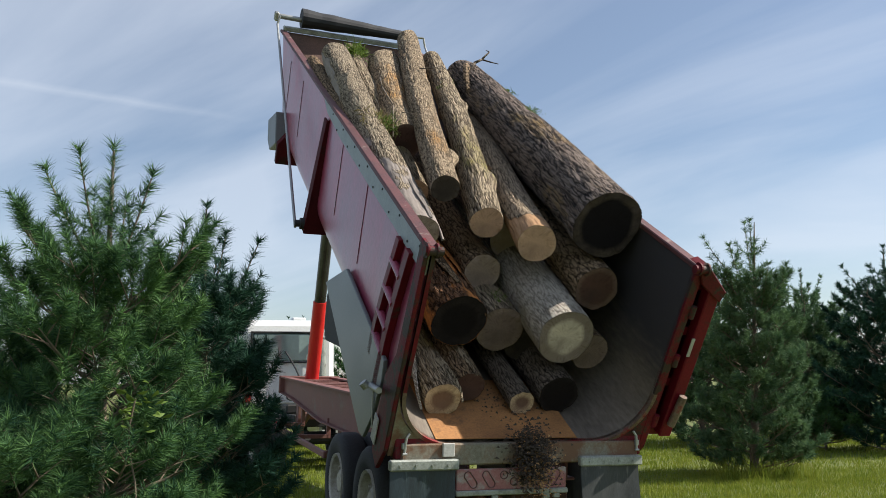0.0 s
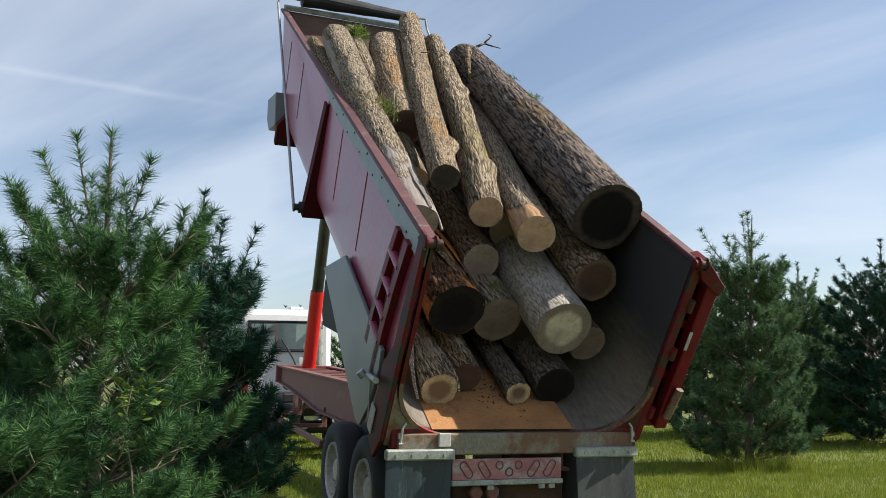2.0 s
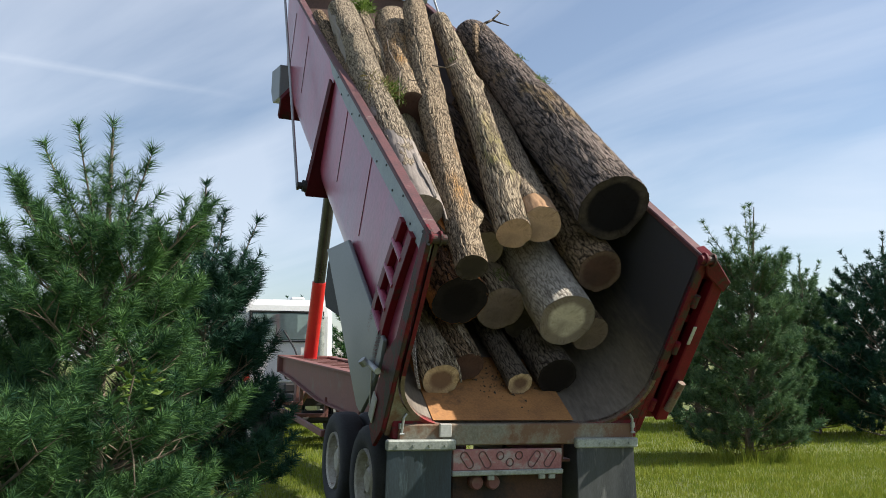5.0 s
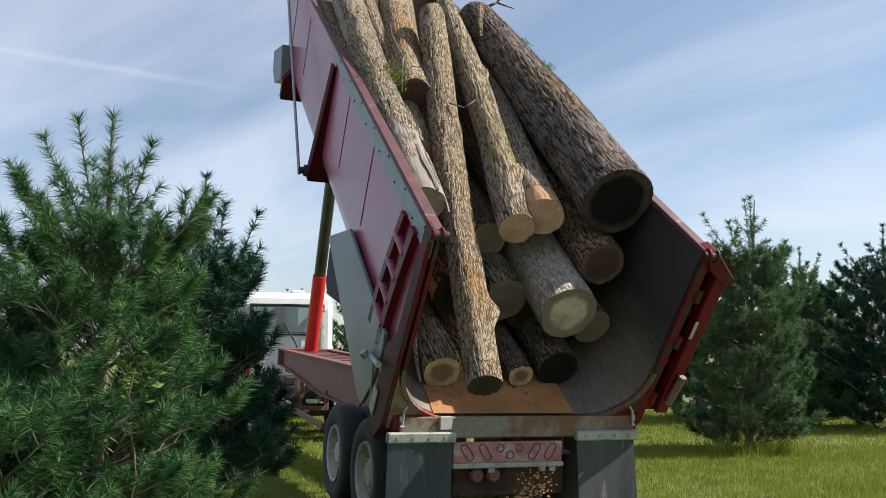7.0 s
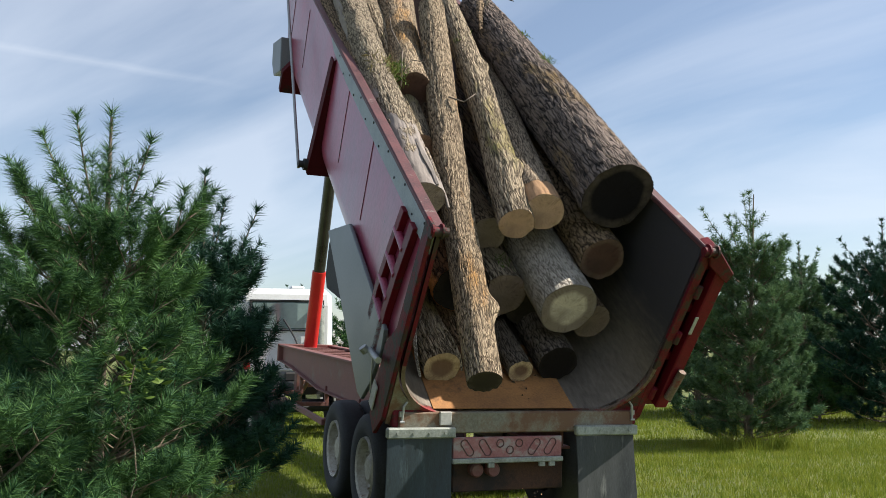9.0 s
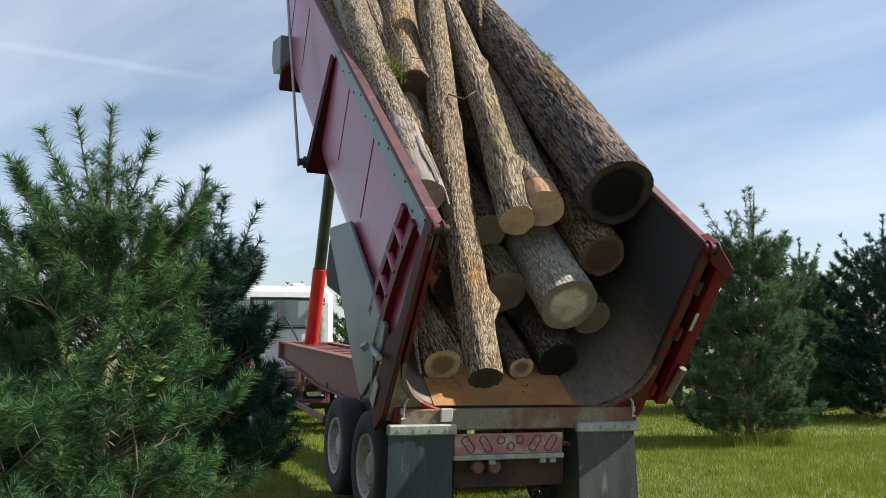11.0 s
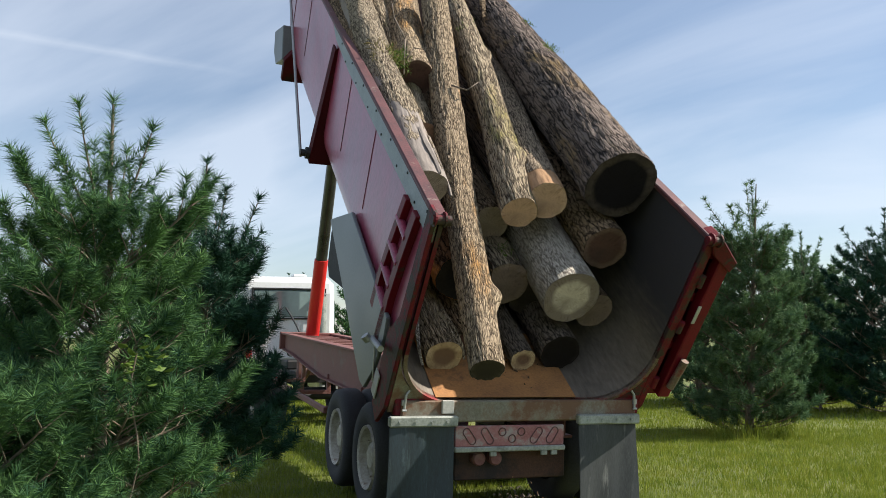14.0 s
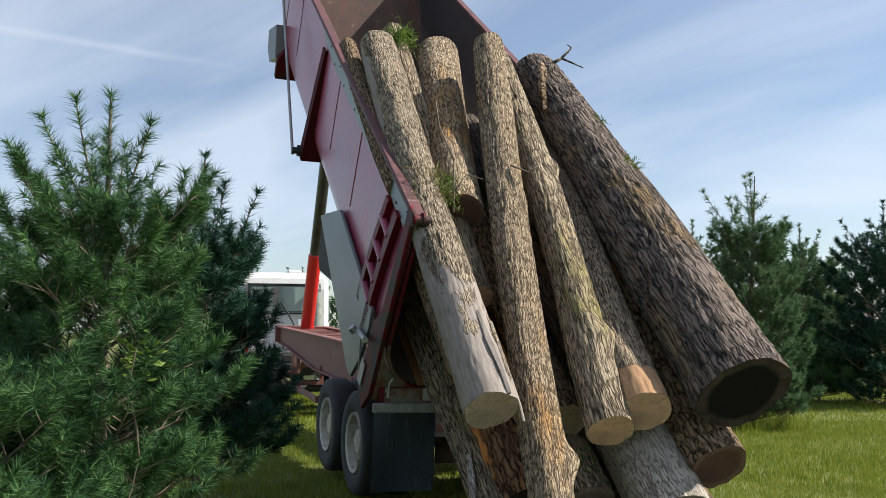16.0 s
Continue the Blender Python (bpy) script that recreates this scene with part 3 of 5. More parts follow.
# ---- ground ----
def ground():
    """One sheet to the horizon, finer and gently uneven near the camera."""
    xs = np.concatenate([[-900, -300, -100, -50], np.linspace(-30, 30, 61), [50, 100, 300, 900]])
    ys = np.concatenate([[-600, -200, -60, -25], np.linspace(-10, 50, 61), [80, 150, 400, 1500]])
    verts = []
    for y in ys:
        for x in xs:
            near = max(0.0, 1 - max(abs(x), abs(y - 12)) / 40)
            z = near * 0.03 * noise.noise((x * 0.35, y * 0.35, 0)) - 0.01
            verts.append((x, y, z))
    w = len(xs)
    faces = [(j * w + i, j * w + i + 1, (j + 1) * w + i + 1, (j + 1) * w + i) for j in range(len(ys) - 1) for i in range(w - 1)]
    g = raw("ground", verts, faces, GROUND, smooth=True)
    return tagged(g, "mown green lawn with dry yellowish patches", "ground", kind="structure")


def blades(name, x0, x1, y0, y1, count, h0, h1, wd, seed, material=GRASS, clump=0.0):
    rng = np.random.default_rng(seed)
    x, y = rng.uniform(x0, x1, count), rng.uniform(y0, y1, count)
    if clump:
        cx, cy = rng.uniform(x0, x1, count // 60 + 1), rng.uniform(y0, y1, count // 60 + 1)
        k = rng.integers(0, len(cx), count)
        pick = rng.random(count) < clump
        x = np.where(pick, cx[k] + rng.normal(0, 0.10, count), x)
        y = np.where(pick, cy[k] + rng.normal(0, 0.10, count), y)
    h = rng.uniform(h0, h1, count)
    a = rng.uniform(0, 2 * np.pi, count)
    lx, ly = rng.normal(0, 0.35, count) * h, rng.normal(0, 0.35, count) * h
    dx, dy = np.cos(a) * wd, np.sin(a) * wd
    v = np.zeros((count, 3, 3))
    v[:, 0] = np.stack([x - dx, y - dy, np.full(count, -0.03)], 1)
    v[:, 1] = np.stack([x + dx, y + dy, np.full(count, -0.03)], 1)
    v[:, 2] = np.stack([x + lx, y + ly, h], 1)
    return raw(name, v.reshape(-1, 3), np.arange(count * 3).reshape(-1, 3), material)


# ---- the dump trailer ----
TRAILER_POSE = pose(0.657, 7.68, 0.986) @ pose(0, 0, 0, 0, 0, 20.63) @ pose(0, 0, 0, 0, 1.413) @ pose(0, 0, 0, 2.461)
TRAILER_ROWS = [
    (0, 0, 30.146),
    (0.5, 0, 30.468),
    (1, 0, 30.731),
    (1.5, 0, 30.971),
    (2, 0, 31.167),
    (2.5, 0, 31.511),
    (3, 0, 31.784),
    (3.5, 0, 32.214),
    (4, 0, 32.649),
    (6.5, 0, 34.476),
    (7, 0, 34.928),
    (7.5, 0, 35.08),
    (8, 0, 35.239),
    (8.5, 0, 35.331),
    (9, 0, 35.299),
    (11.5, 0, 35.197),
    (12, 0, 35.251),
    (12.5, 0.102, 35.146),
    (13, 0.123, 35.191),
    (13.5, 0.071, 35.314),
    (14, -0.021, 35.185),
    (14.5, -0.023, 35.527),
    (15, 0.27, 35.5),
    (15.5, 0.45, 35.5),
    (16, 0.455, 35.65),
]
BED_L, BED_TOP = 9.46, 1.93


def at(rows, t, k):
    """The value in column k of the rows at the time t, straight between rows."""
    return float(np.interp(t, [r[0] for r in rows], [r[k] for r in rows]))


def trailer_pose(t):
    return TRAILER_POSE @ pose(0, at(TRAILER_ROWS, t, 1), 0)


def bed_turn(t):
    return pose(0, 0, 0, at(TRAILER_ROWS, t, 2))


def bed_pose(t):
    return trailer_pose(t) @ bed_turn(t)


def tub_profile(grow=0.0):
    """Half of the round-bottomed cross-section, from the middle of the floor to the top of the side."""
    r, cu, cw = 0.52, 0.68, 0.64
    pts = [(0.0, 0.12 - grow)]
    for i in range(13):
        a = -math.pi / 2 + i / 12 * math.pi / 2
        pts.append((cu + (r + grow) * math.cos(a), cw + (r + grow) * math.sin(a)))
    pts.append((1.20 + grow, BED_TOP))
    return pts


def wheel(parent, x, y, z, side, rim_mat=RIM):
    """A truck wheel on a cross axle; side: -1 or 1, the way its face looks."""
    w = empty("wheel")
    w.parent = parent
    w.location = (x, y, z)
    bm = B()
    prof = [(0.30, -0.10), (0.36, -0.135), (0.46, -0.14), (0.505, -0.115), (0.52, -0.08), (0.522, 0.0), (0.52, 0.08), (0.505, 0.115), (0.46, 0.14), (0.36, 0.135), (0.30, 0.10)]
    seg, rows = 48, []
    for i in range(seg):
        a = i / seg * 2 * math.pi
        rows.append([bm.verts.new((o, math.cos(a) * (r - (0.008 if (i % 2 and r > 0.5) else 0)), math.sin(a) * (r - (0.008 if (i % 2 and r > 0.5) else 0)))) for r, o in prof])
    for i in range(seg):
        p, q = rows[i], rows[(i + 1) % seg]
        for k in range(len(prof) - 1):
            bm.faces.new((p[k], p[k + 1], q[k + 1], q[k]))
    bmesh.ops.recalc_face_normals(bm, faces=bm.faces)
    part("tyre", bm, RUBBER, w, smooth=True)
    bm = B()
    rp = [(0.305, 0.10), (0.295, 0.135), (0.27, 0.12), (0.25, 0.04), (0.17, 0.02), (0.14, 0.06), (0.10, 0.09), (0.0, 0.095)]
    rows = []
    for i in range(32):
        a = i / 32 * 2 * math.pi
        rows.append([bm.verts.new((side * o, math.cos(a) * r, math.sin(a) * r)) for r, o in rp[:-1]])
    mid = bm.verts.new((side * rp[-1][1], 0, 0))
    for i in range(32):
        p, q = rows[i], rows[(i + 1) % 32]
        for k in range(len(rp) - 2):
            bm.faces.new((p[k], p[k + 1], q[k + 1], q[k]))
        bm.faces.new((p[-1], mid, q[-1]))
    for k in range(10):
        a = k / 10 * 2 * math.pi
        c = Vector((side * 0.03, math.cos(a) * 0.205, math.sin(a) * 0.205))
        tube(bm, c, c + Vector((side * 0.035, 0, 0)), 0.016, seg=6)
    bmesh.ops.recalc_face_normals(bm, faces=bm.faces)
    part("rim", bm, rim_mat, w, "dirty white steel disc rim")
    return w


def make_trailer():
    tr = tagged(empty("dump_trailer"), "long red steel dump trailer with raised rusty bed", "trailer")
    # frame
    for s in (-1, 1):
        bm = B()
        u = s * 0.49
        side = [(0.02, 0.02), (0.6, 0.30), (9.63, 0.31), (9.63, 0.02), (8.6, -0.02), (6.0, -0.22), (0.02, -0.24)]
        slab(bm, side, 0, u - 0.012, u + 0.012, 0.003)
        slab(bm, [(0.02, 0.0), (0.6, 0.285), (9.66, 0.295), (9.66, 0.325), (0.6, 0.315), (0.02, 0.03)], 0, u - 0.085, u + 0.085, 0.004)
        slab(bm, [(0.02, -0.24), (6.0, -0.22), (8.6, -0.02), (9.63, 0.02), (9.63, 0.0), (8.6, -0.045), (6.0, -0.245), (0.02, -0.265)], 0, u - 0.085, u + 0.085, 0.004)
        part("main_beam", bm, RED_DULL, tr, "dusty faded red steel beam")
    for k in range(15):
        v = 0.9 + k * 0.6
        bm = box(B(), -0.478, 0.478, v - 0.04, v + 0.04, 0.17, 0.288, 0.006)
        part("cross_member", bm, RED_DULL, tr)
    bm = box(B(), -0.60, 0.60, 9.62, 9.72, 0.0, 0.34, 0.012)
    part("front_bolster", bm, RED_DULL, tr)
    bm = B()
    for s in (-1, 1):
        box(bm, s * 0.40 - 0.06, s * 0.40 + 0.06, 8.3, 8.5, -0.75, 0.02, 0.01)
        tube(bm, (s * 0.40, 8.4, -0.62), (s * 0.40, 7.4, -0.16), 0.04)
    box(bm, -0.46, 0.46, 8.33, 8.47, -0.40, -0.28, 0.01)
    part("landing_gear", bm, RED_DULL, tr)
    bm = B()
    box(bm, -1.05, -1.0, 3.4, 8.2, -0.46, -0.38, 0.01)
    for v in (3.6, 5.6, 7.6):
        box(bm, -1.04, -0.5, v - 0.03, v + 0.03, -0.45, -0.39, 0.005)
        box(bm, -0.53, -0.47, v - 0.03, v + 0.03, -0.45, -0.15, 0.005)
    part("side_guard_rail", bm, RED_DULL, tr)
    # running gear
    for v in (0.77, 2.03):
        tube_bm = tube(B(), (-1.0, v, -0.53), (1.0, v, -0.53), 0.07)
        part("axle", tube_bm, BLACK, tr)
        for s, u, lift in ((-1, -1.08, 0), (-1, -0.77, 0), (1, 1.08, 0.045), (1, 0.77, 0.035)):
            wheel(tr, u, v, -0.53 + lift, s)
    bm = B()
    for s in (-1, 1):
        box(bm, s * 0.5 - 0.05, s * 0.5 + 0.05, 0.3, 2.5, -0.40, -0.26, 0.02)
        box(bm, s * 0.5 - 0.07, s * 0.5 + 0.07, 1.2, 1.6, -0.52, -0.24, 0.02)
    part("suspension", bm, BLACK, tr)
    # rear end
    bm = box(B(), -1.16, 1.16, -0.13, 0.0, -0.085, 0.10, 0.012)
    part("rear_channel", bm, BUMPER, tr, "rusty pale painted rear channel")
    for s in (-1, 1):
        bm = slab(B(), [(s * 1.21, -0.03), (s * 1.21, 0.24), (s * 0.86, 0.10), (s * 0.86, -0.03)], 1, -0.10, 0.05, 0.01)
        part("corner_gusset", bm, RED_WORN, tr)
    for u0, u1, mat_, nm in ((-1.27, -0.68, FLAP, "heavy black rubber mud flap, dusty"), (0.53, 1.15, FLAP_GREY, "faded grey rubber mud flap")):
        bm = B()
        n, m_ = 8, 9
        grid = [[(u0 + (u1 - u0) * i / n + 0.012 * (j / m_) * (-1 if u0 < 0 else 1) * 1.5, -0.165 - 0.02 * math.sin(i / n * 5 + j * 0.3) - 0.03 * (j / m_), -0.09 - 0.72 * j / m_) for i in range(n + 1)] for j in range(m_ + 1)]
        for dy in (0, 0.015):
            g = [[bm.verts.new((a, b + dy, c)) for a, b, c in row] for row in grid]
            for j in range(m_):
                for i in range(n):
                    bm.faces.new((g[j][i], g[j][i + 1], g[j + 1][i + 1], g[j + 1][i]))
        part("mud_flap", bm, mat_, tr, nm, True)
        bm = box(B(), u0 - 0.01, u1 + 0.02, -0.20, -0.13, -0.115, -0.025, 0.012)
        for k in range(4):
            uu = u0 + 0.08 + k * (u1 - u0 - 0.16) / 3
            tube(bm, (uu, -0.212, -0.07), (uu, -0.19, -0.07), 0.014, seg=6)
        part("flap_bracket", bm, BUMPER_LIGHT, tr, "pale battered steel flap bracket")
    bm = box(B(), -0.80, -0.69, -0.16, -0.125, -0.01, 0.105, 0.006)
    part("reflector_patch", bm, REFLECT, tr, "torn white reflective patch")
    bm = box(B(), -0.66, 0.40, -0.135, -0.09, -0.30, -0.12, 0.006)
    part("light_panel", bm, PINK, tr, "faded pink panel with scrawled marks")
    bm = box(B(), -0.67, 0.41, -0.155, -0.07, -0.345, -0.30, 0.008)
    for u in (-0.3, 0.2, 0.3):
        box(bm, u - 0.03, u + 0.03, -0.15, -0.12, -0.385, -0.345, 0.004)
    part("panel_sill", bm, BUMPER_LIGHT, tr)
    # raised ovals and rings on the panel
    for u, z, half, lean in ((-0.53, -0.21, 0.045, -36), (-0.36, -0.21, 0.045, -34), (-0.215, -0.175, 0, 0), (-0.12, -0.235, 0, 0), (-0.03, -0.175, 0, 0), (0.12, -0.21, 0.045, 36), (0.28, -0.21, 0.045, 34)):
        bm = B()
        turn = pose(u, -0.138, z, 0, lean, 0)
        ring = [(0.034 * math.cos(k / 24 * 6.2832), 0.034 * math.sin(k / 24 * 6.2832)) for k in range(24)]
        ring = [turn @ Vector((a, 0, c + (half if c > 0 else -half))) for a, c in ring]
        for a, c in zip(ring, ring[1:] + ring[:1]):
            tube(bm, a, c, 0.005, seg=5)
        part("raised_ring", bm, INK, tr, "dark outlined oval on the panel")
    for u in (-0.40, -0.24):
        bm = tube(B(), (u, -0.06, -0.42), (u, 0.02, -0.42), 0.062, seg=20)
        tube(bm, (u, -0.075, -0.42), (u, -0.06, -0.42), 0.05, 0.06, seg=20)
        part("tail_lamp", bm, RED_DULL, tr, "round dusty red tail lamp")
    bm = box(B(), -0.6, 0.5, 0.02, 0.06, -0.62, -0.345, 0.01)
    part("rear_crossplate", bm, RUST_UNDER, tr, "rusty steel crossplate")
    for s in (-1, 1):
        bm = tube(B(), (s * 1.14, -0.14, 0.03), (s * 1.13, -0.15, 0.15), 0.013, seg=8)
        tube(bm, (s * 1.13, -0.15, 0.15), (s * 1.10, -0.15, 0.19), 0.011, seg=8)
        tube(bm, (s * 1.16, -0.15, 0.02), (s * 1.12, -0.15, 0.02), 0.010, seg=8)
        box(bm, s * 1.145 - 0.02, s * 1.145 + 0.02, -0.15, -0.12, 0.06, 0.11, 0.005)
        part("gate_latch", bm, STEEL, tr, "bent steel gate latch")
    for s in (-1, 1):
        bm = tube(B(), (s * 0.95, 0, 0.0), (s * 0.40, 0, 0.0), 0.05)
        box(bm, s * 0.5 - 0.08, s * 0.5 + 0.08, -0.08, 0.08, -0.09, 0.09, 0.02)
        part("hinge_shaft", bm, BLACK, tr)
    return tr


def make_bed(tr):
    bed = empty("bed")
    bed.parent = tr
    bed["label"] = "round-bottomed red bed tipped steeply up"
    half_in, half_out = tub_profile(), tub_profile(0.035)
    inside = [(-u, w) for u, w in reversed(half_in[1:])] + half_in[1:]
    outside = [(-u, w) for u, w in reversed(half_out[1:])] + half_out[1:]
    steps = [0.0, 0.25, 0.6] + [BED_L * k / 24 for k in range(2, 25)]

    def nose(w):
        """How far forward the bed reaches at a height: its head wall leans back."""
        return BED_L - max(0.0, 1.82 - w) * 1.03

    def skin(prof):
        bm = B()
        rows = [[bm.verts.new((u, min(v, nose(w)), w)) for u, w in prof] for v in steps]
        for a, b in zip(rows, rows[1:]):
            for i in range(len(prof) - 1):
                bm.faces.new((a[i], a[i + 1], b[i + 1], b[i]))
        return bm
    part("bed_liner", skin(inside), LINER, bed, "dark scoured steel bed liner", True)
    part("bed_shell", skin(outside), RED, bed, "glossy faded red bed shell", True)
    bm = B()
    back = [(-0.84 + 1.38 * k / 14, 0.95 + 0.10 * noise.noise((k * 0.31, 2.7, 0))) for k in range(15)]
    slab(bm, [(-0.84, 0.0)] + back + [(0.54, 0.0)], 2, 0.150, 0.156, 0)
    part("rusty_floor_patch", bm, RUST, bed, "rust-orange worn floor plate")
    # rim of the rear opening: follows the tub, red above and pale below
    bm = B()
    for prof, dv in ((inside, -0.03),):
        a = [bm.verts.new((u, dv, w)) for u, w in inside]
        b = [bm.verts.new((u * 1.0 + (0.0 if u > 0 else -0.0), dv, w - (0.03 if abs(u) < 0.8 else 0.0))) for u, w in outside]
        c = [bm.verts.new((u, 0.03, w)) for u, w in inside]
        for i in range(len(a) - 1):
            bm.faces.new((a[i], a[i + 1], b[i + 1], b[i]))
            bm.faces.new((a[i], c[i], c[i + 1], a[i + 1]))
    keep = [f for f in bm.faces if f.calc_center_median().z > 0.66]
    upper = bm.copy()
    bmesh.ops.delete(upper, geom=[f for f in upper.faces if f.calc_center_median().z <= 0.66], context="FACES")
    bmesh.ops.delete(bm, geom=keep, context="FACES")
    part("floor_lip", bm, RUST_DARK, bed, "scoured rusty steel floor lip")
    for s in (-1, 1):
        one = upper.copy()
        bmesh.ops.delete(one, geom=[f for f in one.faces if f.calc_center_median().x * s < 0], context="FACES")
        part("opening_rim", one, RED_WORN, bed, "chipped red steel rim")
    upper.free()
    # rear corner plates under the round corners
    for s in (-1, 1):
        bm = B()
        arc = [(s * (u + 0.03), w) for u, w in tub_profile(0.02)[1:14]]
        slab(bm, arc + [(s * 1.25, 0.66), (s * 1.25, 0.0), (s * 0.68, 0.0)], 1, -0.015, 0.03, 0)
        part("corner_plate", bm, BUMPER if s < 0 else RED_WORN, bed, "grimy rust-brown corner plate" if s < 0 else "worn red steel corner plate")
    # side details
    for s in (-1, 1):
        bm = B()
        slab(bm, [(0.0, 1.70), (0.0, 1.90), (4.9, 1.90), (4.55, 1.78), (3.6, 1.72)], 0, min(s * 1.236, s * 1.262), max(s * 1.236, s * 1.262), 0.004)
        part("side_top_plate", bm, GREY_RAIL, bed, "weathered grey steel strip with bolts")
        bm = B()
        box(bm, s * 1.235 - 0.055, s * 1.235 + 0.055, -0.02, BED_L, BED_TOP - 0.02, BED_TOP + 0.03, 0.010)
        part("top_rail", bm, RAIL, bed, "worn brown-red steel top rail")
        bm = B()
        for k in range(13):
            v = 0.2 + k * 0.33
            tube(bm, (s * 1.26, v, BED_TOP - 0.07 - 0.10 * (k % 2)), (s * 1.27, v, BED_TOP - 0.07 - 0.10 * (k % 2)), 0.012, seg=6)
        tagged(part("bolts", bm, BLACK, bed), kind="stuff")
        # deep bolster that stands out from the side and reaches below the floor
        bm = B()
        slab(bm, [(s * 1.232, 1.72), (s * 1.26, 1.70), (s * 1.35, 0.20), (s * 0.8, 0.19), (s * 0.8, 0.26), (s * 1.1, 0.42), (s * 1.232, 0.7)], 1, 4.42, 4.44, 0.003)
        slab(bm, [(s * 1.25, 1.70), (s * 1.275, 1.70), (s * 1.365, 0.20), (s * 1.34, 0.20)], 1, 4.42, 4.60, 0.003)
        box(bm, min(s * 0.8, s * 1.36), max(s * 0.8, s * 1.36), 4.42, 4.60, 0.17, 0.195, 0.004)
        part("side_bolster", bm, RED_GRIMY_SHADE, bed, "deep steel bolster in grimy, shaded red")
        bm = tube(B(), (s * 1.30, 4.50, 0.28), (s * 1.48, 4.50, 0.28), 0.045, seg=14)
        tube(bm, (s * 1.30, 4.50, 0.28), (s * 1.41, 4.50, 0.28), 0.075, seg=16)
        part("arm_pivot", bm, BLACK, bed)
        # tarp arm: a bent pipe from the pivot to the roll at the front
        bm = tube(B(), (s * 1.46, 4.52, 0.22), (s * 1.36, 9.38, 2.05), 0.02, seg=10)
        tube(bm, (s * 1.36, 9.38, 2.05), (s * 1.32, 9.44, 2.20), 0.02, seg=10)
        tube(bm, (s * 1.32, 9.44, 2.20), (s * 1.05, 9.46, 2.19), 0.02, seg=10)
        part("tarp_arm", bm, STEEL, bed, "thin bent galvanised tarp arm")
        # weld seams
        for v in (2.05, 3.4, 6.6, 8.0):
            bm = B()
            slab(bm, [(v - 0.005, 0.85), (v + 0.008, 0.85), (v + 0.10, BED_TOP - 0.25), (v + 0.085, BED_TOP - 0.25)], 0, s * 1.236 - 0.004, s * 1.236 + 0.004, 0)
            part("weld_seam", bm, RED_WORN, bed)
        # rear side ladder: two slanting bars with three rungs
        bm = B()
        lo_u, hi_u = min(s * 1.235, s * 1.30), max(s * 1.235, s * 1.30)
        slab(bm, [(0.64, 1.72), (0.74, 1.72), (0.86, 1.25), (0.95, 0.80), (0.97, 0.46), (0.85, 0.46), (0.85, 0.80), (0.76, 1.25)], 0, lo_u, hi_u, 0.005)
        part("ladder_rail", bm, RED_GATE, bed)
        bm = slab(B(), [(0.32, 1.74), (0.44, 1.74), (0.55, 1.25), (0.62, 0.80), (0.64, 0.34), (0.50, 0.34), (0.50, 0.80), (0.43, 1.25)], 0, lo_u, hi_u, 0.005)
        part("ladder_rail", bm, RED_GATE, bed)
        for w, v in ((1.45, 0.67), (1.17, 0.72), (0.90, 0.77), (0.66, 0.78)):
            bm = tube(B(), (s * 1.275, v - 0.20, w), (s * 1.275, v + 0.12, w + 0.03), 0.036, seg=12)
            part("ladder_rung", bm, RED, bed)
        # tail post
        bm = B()
        slab(bm, [(-0.02, BED_TOP + 0.04), (0.12, BED_TOP + 0.04), (0.16, 0.9), (0.34, 0.6), (0.30, -0.16), (0.10, -0.22), (-0.02, 0.05)], 0, s * 1.235 - 0.02, s * 1.235 + s * 0.06, 0.008)
        part("tail_post", bm, RED_WORN, bed, "chipped red tail post showing bare metal")
        bm = B()
        tube(bm, (s * 1.16, -0.05, BED_TOP + 0.0), (s * 1.31, -0.05, BED_TOP + 0.0), 0.038, seg=16)
        tube(bm, (s * 1.20, -0.04, BED_TOP + 0.0), (s * 1.215, -0.04, BED_TOP + 0.0), 0.06, seg=16)
        tube(bm, (s * 1.28, -0.04, BED_TOP + 0.0), (s * 1.295, -0.04, BED_TOP + 0.0), 0.06, seg=16)
        part("gate_pivot", bm, RED_WORN, bed, "red gate pivot knuckle")
    # left fender plate, grey with a black rubber skirt behind it
    bm = B()
    slab(bm, [(3.02, 0.16), (2.20, 0.72), (0.42, 0.68), (0.38, 0.50), (0.46, 0.06), (0.60, -0.26), (0.75, -0.30)], 0, -1.30, -1.262, 0.008)
    part("side_fender", bm, GREY_PANEL, bed, "plain grey sheet-metal fender plate")
    bm = B()
    slab(bm, [(3.02, 0.20), (3.10, -0.05), (2.98, -0.42), (2.82, -0.50), (1.7, 0.0), (1.9, 0.6)], 0, -1.24, -1.19, 0.012)
    part("rubber_skirt", bm, RUBBER, bed, "black rubber fender skirt")
    bm = tube(B(), (-1.30, 0.66, 0.27), (-1.36, 0.22, 0.50), 0.028, seg=12)
    tube(bm, (-1.33, 0.66, 0.25), (-1.37, 0.68, 0.29), 0.04, seg=10)
    part("gate_pin", bm, STEEL, bed, "galvanised gate pin")
    bm = tube(B(), (-1.31, 0.52, 0.30), (-1.31, 0.36, 0.02), 0.008, seg=6)
    part("pin_chain", bm, STEEL, bed)
    bm = box(B(), -1.314, -1.302, 0.22, 0.34, -0.06, 0.20, 0.002)
    part("reflector", bm, REFLECT, bed)
    # front outer box on the left
    bm = B()
    slab(bm, [(8.75, 0.50), (7.95, 0.86), (7.6, 0.42), (8.2, 0.12), (8.55, 0.20)], 0, -1.40, -1.20, 0.012)
    part("side_box", bm, GREY_PANEL, bed, "small grey metal box")
    bm = B()
